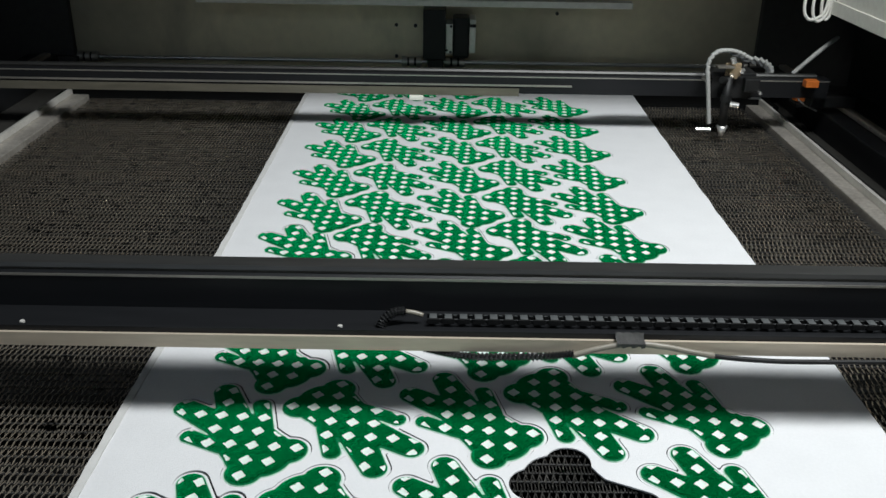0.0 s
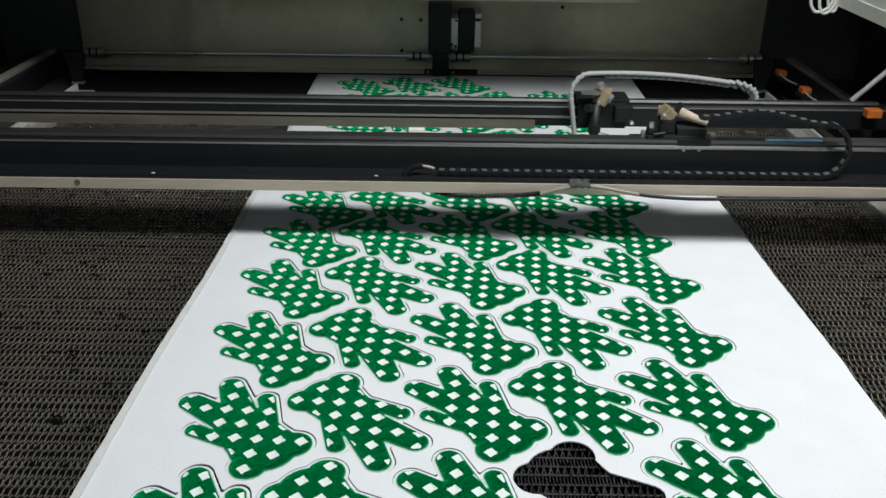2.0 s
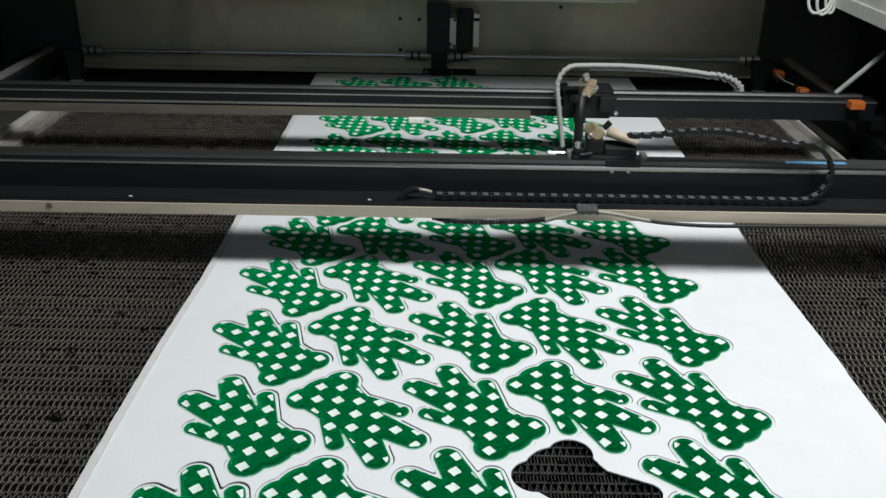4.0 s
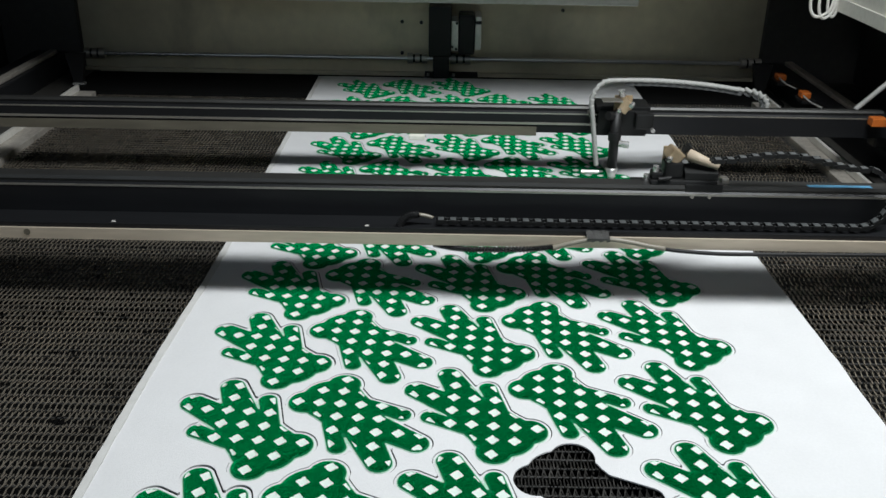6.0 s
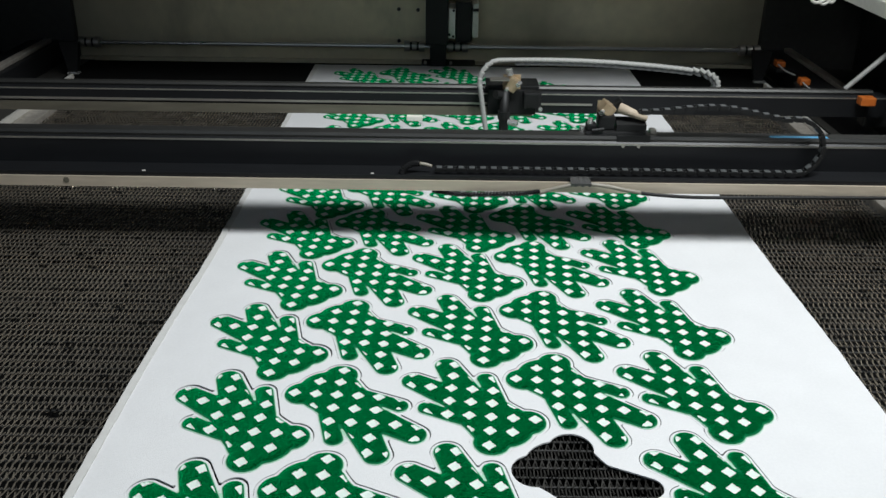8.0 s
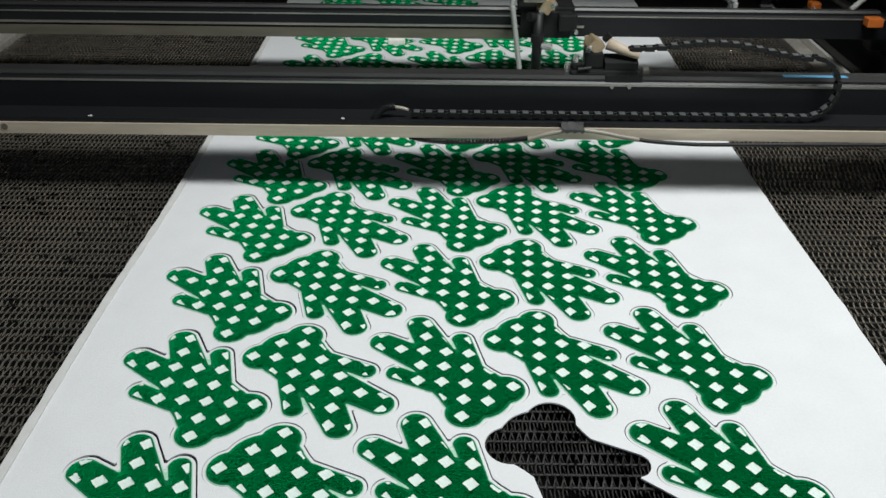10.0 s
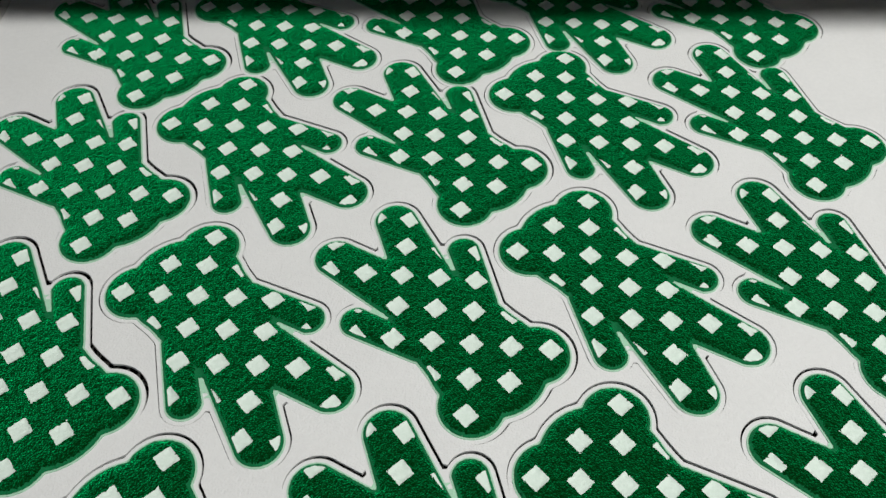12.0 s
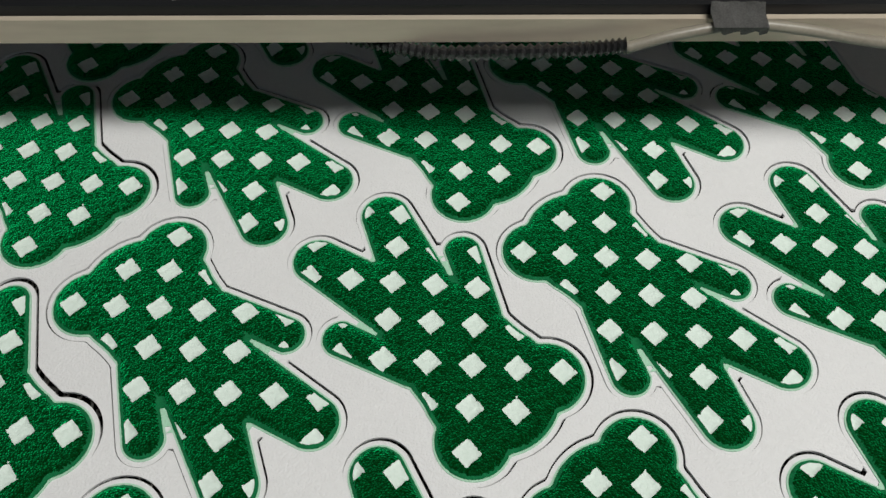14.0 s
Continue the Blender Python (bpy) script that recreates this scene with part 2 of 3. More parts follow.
def rod(a, b, r, segs=16, r2=None):
    return add_rod(bmesh.new(), a, b, r, segs, r2)


def extruded(profile, x0, x1):
    """A section of (y, z) corners drawn out along x."""
    bm = bmesh.new()
    ends = [[bm.verts.new((x, y, z)) for y, z in profile] for x in (x0, x1)]
    for i in range(len(profile)):
        j = (i + 1) % len(profile)
        bm.faces.new((ends[0][i], ends[0][j], ends[1][j], ends[1][i]))
    bm.faces.new(ends[0][::-1])
    bm.faces.new(ends[1])
    bmesh.ops.recalc_face_normals(bm, faces=bm.faces)
    return bm


def tube(points, r, segs=10, ridge=0.0):
    """A round tube along points; ridge makes every other ring wider."""
    bm = bmesh.new()
    pts = [Vector(p) for p in points]
    rings = []
    side = Vector((0, 1, 0))
    for i, p in enumerate(pts):
        d = (pts[min(i + 1, len(pts) - 1)] - pts[max(i - 1, 0)]).normalized()
        u = d.cross(side)
        u = d.cross(Vector((1, 0, 0))) if u.length < 0.1 else u
        u.normalize()
        w = d.cross(u)
        rad = r + (ridge if i % 2 else 0)
        rings.append([bm.verts.new(p + rad * (math.cos(a) * u + math.sin(a) * w)) for a in (2 * math.pi * k / segs for k in range(segs))])
    for a, b in zip(rings, rings[1:]):
        for k in range(segs):
            bm.faces.new((a[k], a[(k + 1) % segs], b[(k + 1) % segs], b[k]))
    bm.faces.new(rings[0])
    bm.faces.new(rings[-1][::-1])
    bmesh.ops.recalc_face_normals(bm, faces=bm.faces)
    return bm


def spline(ctrl, n):
    """n points on a smooth curve through ctrl."""
    c = [Vector(p) for p in ctrl]
    c = [2 * c[0] - c[1], *c, 2 * c[-1] - c[-2]]
    out = []
    for k in range(n):
        s = k / (n - 1) * (len(c) - 3)
        i = min(int(s), len(c) - 4)
        f = s - i
        p0, p1, p2, p3 = c[i:i + 4]
        out.append(0.5 * (2 * p1 + (p2 - p0) * f + (2 * p0 - 5 * p1 + 4 * p2 - p3) * f ** 2 + (3 * p1 - p0 - 3 * p2 + p3) * f ** 3))
    return out


# ---- hall round the machine ----
solid("hall_floor", box(-4, 4, -4, 4, -0.96, -0.92), M_floor, "grey concrete workshop floor", "floor", kind="structure")
solid("ceiling", box(-4, 4, -4, 4, 2.6, 2.66), M_hall, "plain grey workshop ceiling", "ceiling", kind="structure")
for nm, b in (("wall_north", (-4, 4, 4.0, 4.1)), ("wall_south", (-4, 4, -4.1, -4.0)), ("wall_east", (4.0, 4.1, -4.1, 4.1)), ("wall_west", (-4.1, -4.0, -4.1, 4.1))):
    solid(nm, box(*b, -0.92, 2.6), M_hall, "plain grey plastered workshop wall", "wall", kind="structure")

# ---- machine body ----
body = thing("machine_body", "dark laser cutting machine body with grey-green inner back panel", "machine")
part("back_panel", box(-0.835, 0.632, 1.36, 1.38, -0.03, 0.42), M_wall, body, "sooty grey-green enamelled back panel")
for x0, x1 in ((-1.0, -0.835), (0.632, 0.84)):
    part("corner_panel", box(x0, x1, 1.345, 1.38, -0.03, 0.42, 0.002), M_dark, body, "dark corner panel")
part("back_step", box(-1.0, 0.84, 1.31, 1.36, -0.25, -0.03), M_dark, body)
part("side_panel", box(-1.02, -1.0, -0.9, 1.38, -0.9, 0.30), M_dark, body)
part("side_panel", box(0.84, 0.86, -0.9, 1.38, -0.9, 0.42), M_dark, body)
part("front_panel", box(-1.0, 0.84, -0.92, -0.9, -0.9, -0.02), M_dark, body)
part("bed_pan", box(-1.0, 0.84, -0.9, 1.31, -0.09, -0.06), M_pan, body)
part("feed_plate", box(-0.80, 0.62, 1.132, 1.309, -0.0095, -0.0025, 0.002), M_pan, body, "sooty black feed plate")
part("side_tray", box(-1.0, -0.80, -0.9, 1.36, -0.06, -0.01, 0.002), M_dark, body)
part("side_tray", box(0.62, 0.84, -0.9, 1.36, -0.06, -0.01, 0.002), M_dark, body)
part("hood_lip", box(-0.535, 0.335, 1.235, 1.265, 0.163, 0.176, 0.002), M_beige, body, "thin light grey hood lip")
# unseen covers above the view, added to shade the far bed and panel
part("shading_cover", box(-1.0, 0.60, 0.80, 1.38, 0.42, 0.44, 0.004), M_dark, body)
part("shading_cover", box(0.602, 0.84, 1.0, 1.38, 0.42, 0.44, 0.004), M_dark, body)
part("back_ledge", box(-0.835, 0.632, 1.345, 1.36, -0.028, -0.004, 0.002), M_wall, body)
for x, z in ((-0.142, 0.103), (-0.142, 0.036), (-0.101, 0.102), (0.20, 0.132)):
    part("rivet", rod((x, 1.36, z), (x, 1.355, z), 0.0038, 10), M_dark, body)

for x0, x1, lab in ((-0.765, -0.728, "scuffed aluminium bed edge bar"), (0.550, 0.580, "rough ground aluminium bed edge bar")):
    t = thing("bed_edge_bar", lab + " beside the mesh belt", "edge bar")
    part("flange", box(x0, x1, -0.9, 1.12, -0.02, 0.004, 0.0015), M_ground, t)
    xo = x0 if x0 < 0 else x1 - 0.006
    part("web", box(xo, xo + 0.006, -0.9, 1.12, 0.0045, 0.016, 0.001), M_zinc, t)

for x0, x1, xs in ((-0.93, -0.86, -0.884), (0.635, 0.70, 0.668)):
    t = thing("guide_rail", "black guide rail with a worn steel strip", "rail", group="guide rails of the machine")
    part("carrier", box(x0, x1, -0.9, 1.33, -0.01, 0.035, 0.003), M_black, t)
    part("steel_strip", box(xs, xs + 0.016, -0.9, 1.30, 0.0355, 0.044, 0.002), M_ground, t, "worn steel strip")

# drive shaft, couplings and motor at the back
t = thing("drive_shaft", "long steel drive shaft along the back panel", "shaft")
part("shaft", rod((-0.80, 1.33, 0.031), (0.62, 1.33, 0.031), 0.0042), M_steel, t)
for x in (-0.80, -0.108, -0.016, 0.605):
    c = part("coupling", rod((x - 0.005, 1.33, 0.031), (x + 0.005, 1.33, 0.031), 0.0105, 20), M_alu, t, "slotted aluminium coupling")
    for k in (-0.0155, 0.0155):
        part("half", rod((x + k - 0.006, 1.33, 0.031), (x + k + 0.006, 1.33, 0.031), 0.0112, 20), M_alu, c)
    for k in (-0.0073, 0.0073):
        part("spider", rod((x + k - 0.0023, 1.33, 0.031), (x + k + 0.0023, 1.33, 0.031), 0.0088, 20), M_matt, c)
for x in (-0.79, 0.588):
    t = thing("shaft_bracket", "dark tapered bracket standing on the feed plate", "bracket", group="shaft brackets")
    bm = bmesh.new()
    bmesh.ops.create_cube(bm, size=1, matrix=Matrix.LocRotScale((x, 1.20, 0.029), None, (0.038, 0.014, 0.062)))
    for v in bm.verts:
        if v.co.z < 0.02:
            v.co.x = x + (v.co.x - x) * 0.45
    part("plate", bm, M_matt, t)
    part("foot", box(x - 0.010, x + 0.014, 1.186, 1.20, -0.0025, 0.0012, 0.0008), M_steel, t, "small bright foot")
t = thing("drive_motor", "black stepper motor with steel flanges on a bracket", "motor")
part("bracket", box(-0.083, -0.0365, 1.27, 1.36, 0.0475, 0.150, 0.003), M_matt, t)
part("stand", box(-0.074, -0.040, 1.28, 1.344, -0.003, 0.047, 0.003), M_matt, t)
part("motor_can", box(-0.0215, 0.0125, 1.28, 1.337, 0.050, 0.133, 0.006), M_matt, t)
part("flange", box(-0.036, -0.022, 1.276, 1.338, 0.059, 0.121, 0.002), M_zinc, t, "bright steel flange")
part("flange", box(0.013, 0.0255, 1.276, 1.338, 0.062, 0.115, 0.002), M_zinc, t, "bright steel flange")
part("band", box(0.013, 0.0255, 1.274, 1.339, 0.1155, 0.1205, 0.001), M_matt, t)
part("cap", box(0.013, 0.0255, 1.276, 1.338, 0.121, 0.131, 0.002), M_zinc, t)
for x, z in ((-0.0255, 0.117), (-0.026, 0.064), (-0.034, 0.068)):
    part("screw_head", rod((x, 1.276, z), (x, 1.2725, z), 0.0028, 10), M_matt, t)
for x in (-0.084, -0.030):
    part("bolt", rod((x, 1.30, 0.0005), (x, 1.30, 0.006), 0.003, 10), M_steel, t)
part("foot", box(-0.092, 0.022, 1.285, 1.344, -0.0028, 0.0003, 0.001), M_matt, t)

# control cabinet with hanging white leads
t = thing("control_cabinet", "light grey sheet metal cabinet over the guide rail", "cabinet")
part("shell", box(0.605, 0.838, 0.30, 0.925, 0.212, 0.50, 0.004), M_beige, t)
part("rim", box(0.601, 0.6045, 0.30, 0.925, 0.212, 0.234, 0.001), M_beige, t)
part("bolt", rod((0.66, 0.80, 0.2118), (0.66, 0.80, 0.194), 0.007, 12), M_steel, t)
for k in range(3):
    loop = spline([(0.578 + 0.006 * k, 0.926, 0.33), (0.557 + 0.014 * k, 0.93, 0.237 - 0.004 * k), (0.566 + 0.014 * k, 0.93, 0.203 - 0.003 * (k % 2)),
                   (0.590 + 0.006 * k, 0.93, 0.212), (0.596 + 0.004 * k, 0.93, 0.25), (0.60, 0.926, 0.33)], 30)
    solid("white_lead", tube(loop, 0.0027, 8), M_white_wire, "thin white lead hanging in a loop", "cable", group="white leads", smooth=True)


# ---- mesh belt ----
PITCH_X, PITCH_Y = 0.0057, 0.0115
BELT_X0, BELT_X1, BELT_Y0, BELT_Y1 = -0.724, 0.546, -0.60, 1.125


def spiral_mesh(name, lean):
    """One flattened wire spiral across the belt, three-sided wire, drawn along x."""
    n = int((BELT_X1 - BELT_X0) / PITCH_X)
    # (x in pitches, y in row pitches, z) of one turn
    turn = [(0.0, -0.62, -0.0012), (0.10, -0.66, 0.0006), (0.25 + 0.2 * lean, 0.0, 0.0014), (0.5 + 0.12 * lean, 0.66, 0.0004), (0.56, 0.62, -0.0014), (0.78, 0.0, -0.0024)]
    pts = np.array([[BELT_X0 + (i + a) * PITCH_X, b * PITCH_Y, c - 0.0042] for i in range(n) for a, b, c in turn])
    d = np.gradient(pts, axis=0)
    d /= np.linalg.norm(d, axis=1)[:, None]
    u = np.cross(d, (0.15, 0.1, 1.0))
    u /= np.linalg.norm(u, axis=1)[:, None]
    w = np.cross(u, d)
    r = 0.00060
    rings = [pts + r * (math.cos(a) * u + math.sin(a) * w) for a in (0.5, 2.6, 4.7)]
    v = np.stack(rings, 1).reshape(-1, 3)
    i = np.arange(len(pts) - 1) * 3
    f = np.concatenate([np.stack([i + k, i + (k + 1) % 3, i + 3 + (k + 1) % 3, i + 3 + k], 1) for k in range(3)])
    me = bpy.data.meshes.new(name)
    me.from_pydata(v.tolist(), [], f.tolist())
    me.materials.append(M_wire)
    return me


belt = thing("mesh_belt", "sooty dark steel spiral mesh conveyor belt", "conveyor belt")
spirals = [spiral_mesh("spiral", -0.9), spiral_mesh("spiral", 1.0)]
rod_mesh = mesh_of("cross_rod", rod((BELT_X0, 0, -0.0046), (BELT_X1, 0, -0.0048), 0.0010, 6), M_rod)
n_rows = int((BELT_Y1 - BELT_Y0) / PITCH_Y)
rnd = random.Random(4)
for i in range(n_rows):
    y = BELT_Y0 + i * PITCH_Y
    for nm, me in (("spiral", spirals[i % 2]), ("cross_rod", rod_mesh)):
        ob = new(nm, me)
        ob.parent = belt
        ob.location = (rnd.uniform(-0.0008, 0.0008), y + (PITCH_Y / 2 if nm == "cross_rod" else 0) + rnd.uniform(-0.0004, 0.0004), rnd.uniform(-0.0005, 0.0002))


# ---- the cut sheet ----
def capsule(p, a, b, r0, r1):
    a, b = np.array(a, float), np.array(b, float)
    d = b - a
    s = np.clip(((p - a) @ d) / (d @ d), 0, 1)
    return np.linalg.norm(p - a - s[:, None] * d, axis=1) - (r0 + (r1 - r0) * s)


def ellipse(p, c, rx, ry):
    q = (p - np.array(c)) / (rx, ry)
    k = np.linalg.norm(q, axis=1)
    g = np.linalg.norm(q / (rx, ry), axis=1) + 1e-9
    return k * (k - 1) / g


def soft_min(a, b, k):
    h = np.clip(0.5 + 0.5 * (b - a) / k, 0, 1)
    return b + (a - b) * h - k * h * (1 - h)


def bear(p, slits=True):
    """Distance in millimetres from the outline of an upright toy bear: ears, head, trunk, two arms, two legs."""
    d = ellipse(p, (0, 39.4), 29.1, 31.0)
    trunk = capsule(p, (0, 20), (0, -20.9), 26.8, 21.1)
    d = soft_min(d, trunk, 3.5)
    for s in (-1, 1):
        d = soft_min(d, capsule(p, (20.6 * s, 52.3), (21.6 * s, 52.8), 15.9, 15.9), 1.0)
        leg = capsule(p, (8.4 * s, -21.3), (20.1 * s, -59.7), 14.9, 11.5)
        d = np.minimum(d, leg)
        arm = capsule(p, (21.2 * s, 12.2), (35.4 * s, -19.6), 7.6, 8.5)
        d = np.minimum(d, arm)
    # slits between the arms and the trunk
    for s in (-1, 1) if slits else ():
        d = np.maximum(d, -capsule(p, (22.0 * s, -10.5), (29.0 * s, -30), 0.7, 1.9))
    return d


def to_bear(p):
    """Plan millimetres round the middle of a head-down bear, in the bear's own upright frame."""
    v = np.array((0.6163, -0.7875))
    u = np.array((0.7875, 0.6163))
    q = p @ np.stack([u, v], 1)
    q[:, 0] += 3.06
    q[:, 1] += 0.25 + 0.063 * q[:, 0]
    return q


def field(p, slits=True):
    return bear(to_bear(p), slits)


def lattice(h, half=92):
    """Triangle grid round the origin: points and triangles."""
    n = int(half / h)
    m = int(half / (h * 0.866))
    idx = {}
    pts = []
    for j in range(-m, m + 1):
        for i in range(-n, n + 1):
            idx[i, j] = len(pts)
            pts.append((h * (i + 0.5 * (j % 2)), h * 0.866 * j))
    tri = []
    for j in range(-m, m):
        for i in range(-n, n):
            a, b, c, d = idx[i, j], idx[i + 1, j], idx[i, j + 1], idx[i + 1, j + 1]
            tri += [(a, b, c), (b, d, c)] if j % 2 == 0 else [(a, d, c), (a, b, d)]
    return np.array(pts), np.array(tri)


def region(level, h):
    """Triangles of the bear grown by level millimetres, the rim drawn onto the outline."""
    p, tri = lattice(h)
    for _ in range(3):
        f = field(p, level < 1) - level
        e = 0.05
        g = np.stack([field(p + (e, 0), level < 1) - field(p - (e, 0), level < 1), field(p + (0, e), level < 1) - field(p - (0, e), level < 1)], 1) / (2 * e)
        near = np.abs(f) < 0.55 * h
        p[near] -= (f / np.maximum((g ** 2).sum(1), 0.3))[near, None] * g[near]
    f = field(p, level < 1) - level
    keep = (f[tri] < 0.12 * h).all(1)
    tri = tri[keep]
    used, inv = np.unique(tri, return_inverse=True)
    return p[used], inv.reshape(-1, 3)


def border(tri):
    """The closed edge loops of a set of triangles, as lists of point numbers."""
    edges = {}
    for a, b, c in tri:
        for e in ((a, b), (b, c), (c, a)):
            edges[e] = True
    nxt = {a: b for a, b in edges if (b, a) not in edges}
    loops = []
    while nxt:
        a, b = nxt.popitem()
        loop = [a]
        while b in nxt:
            loop.append(b)
            b = nxt.pop(b)
        if len(loop) > 20:
            loops.append(loop)
    return loops


def slab(p, tri, z_top, thick):
    """A flat piece with side walls, metres."""
    n = len(p)
    v = [(x / 1000, y / 1000, z_top) for x, y in p] + [(x / 1000, y / 1000, z_top - thick) for x, y in p]
    f = [tuple(t) for t in tri]
    for loop in border(tri):
        for a, b in zip(loop, loop[1:] + loop[:1]):
            f.append((b, a, a + n, b + n))
    return v, f


def raw_mesh(name, v, f, mat):
    me = bpy.data.meshes.new(name)
    me.from_pydata([tuple(q) for q in v], [], [tuple(int(k) for k in t) for t in f])
    me.materials.append(mat)
    return me


HEAD = np.array((11.16, -63.7))          # the check on the lower ear of a head-down bear
CHECK_A, CHECK_B = np.array((18.87, -1.6)), np.array((1.68, 19.83))


def check_depth(p):
    """Above 0 inside a white check."""
    q = np.linalg.solve(np.stack([CHECK_A, CHECK_B], 1), (p - HEAD).T).T
    q = q - np.round(q)
    jag = 0.035 * np.sin(p[:, 0] * 2.9 + p[:, 1] * 1.7) + 0.03 * np.sin(p[:, 1] * 3.7 - p[:, 0] * 1.1)
    return 0.322 + 0.22 * jag - np.abs(q[:, 0]) - np.abs(q[:, 1])


def white_depth(p):
    """Millimetres inside a white check, which ends at the green rim."""
    return np.minimum(check_depth(p) / 0.07, -field(p) - 1.5)


def bear_patch():
    t = thing("bear_patch", "green plush bear patch with white diamond checks, white felt border", "fabric patch", group="bear patches in the sheet")
    p, tri = region(2.78, 1.6)
    v, f = slab(p, tri, 0.0, 0.0014)
    b = new("backing", raw_mesh("backing", v, f, M_felt))
    tagged(b, "white felt border")
    b.parent = t
    p, tri = region(0.75, 1.6)
    v, f = slab(p, tri, 0.0005, 0.0005)
    b = new("edging", raw_mesh("edging", v, f, M_edging))
    tagged(b, "pale green edging thread")
    b.parent = t
    p, tri = region(0.0, 1.15)
    for _ in range(2):
        c = white_depth(p)
        e = 0.05
        g = np.stack([white_depth(p + (e, 0)) - white_depth(p - (e, 0)), white_depth(p + (0, e)) - white_depth(p - (0, e))], 1) / (2 * e)
        gg = (g ** 2).sum(1)
        near = (np.abs(c) < 0.5 * 1.15) & (gg > 0.2) & (field(p) < -0.9)
        p[near] -= (c / np.maximum(gg, 0.2))[near, None] * g[near]
    d = -field(p)
    rng = np.random.default_rng(3)
    z = 0.0007 + 0.0020 * (1 - np.exp(-np.clip(d, 0, 12) / 2.0)) + rng.normal(0, 0.00016, len(p))
    ck = check_depth(p)
    z -= 0.0007 * np.clip(ck * 12, 0, 1) * (d > 1.6)
    v = np.column_stack([p / 1000, z])
    mid = p[tri].mean(1)
    deep = -field(mid)
    white = white_depth(mid) > 0.08
    rim = ~white & (deep < 1.4)
    # each white check is a piece of its own
    pieces = []
    left = set(np.nonzero(white)[0].tolist())
    at = {}
    for k in left:
        for q in tri[k]:
            at.setdefault(int(q), []).append(k)
    while left:
        todo, got = [left.pop()], []
        while todo:
            k = todo.pop()
            got.append(k)
            for q in tri[k]:
                for j in at[int(q)]:
                    if j in left:
                        left.discard(j)
                        todo.append(j)
        if len(got) > 9:
            pieces.append(got)
        else:
            white[got] = False
    masks = []
    for got in sorted(pieces, key=min):
        sel = np.zeros(len(tri), bool)
        sel[got] = True
        masks.append(("check", sel, M_check, ""))
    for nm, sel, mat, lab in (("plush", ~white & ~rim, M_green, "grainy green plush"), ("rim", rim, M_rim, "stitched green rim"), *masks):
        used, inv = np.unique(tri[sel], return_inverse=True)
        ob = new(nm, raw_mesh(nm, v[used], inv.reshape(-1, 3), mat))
        for poly in ob.data.polygons:
            poly.use_smooth = True
        ob.parent = t
        tagged(ob, lab)
    return t


# middles of the bears of the first row, column by column; every other column is turned about half round
COLUMNS = ((-0.2105, 0.0400, 0.3), (-0.1175, 0.0473, 181.3), (-0.0105, 0.0650, -0.3), (0.0814, 0.0731, 180.0), (0.1892, 0.0834, -0.7))
ROW = 0.130


def pulled(x, y):
    """The sheet is drawn a little narrower towards the far rows: the place and the two scales of a bear laid out at (x, y)."""
    r = max(0.0, (y - 0.06) / ROW - 2.3)
    draw = 1.0 - math.exp(-(r / 1.5) ** 1.3)
    wide = 1.0 - 0.047 * draw
    return -0.05 + (x + 0.05) * wide - 0.0002 * r, y - 0.026 * draw, wide, 1.0 - 0.015 * draw


SPOTS = [(*pulled(x, y + ROW * r), turn, c, r) for r in range(-4, 10) for c, (x, y, turn) in enumerate(COLUMNS) if -0.46 < y + ROW * r < 1.24]


def ripple(x, y):
    return 0.0006 * noise.noise((x * 2.2, y * 2.2, 0.3))


def left_edge(y):
    return -0.3150 - 0.0097 / (1 + math.exp((y - 0.24) / 0.06))


def right_edge(y):
    return 0.3435 + 0.0070 / (1 + math.exp((y - 0.27) / 0.06))


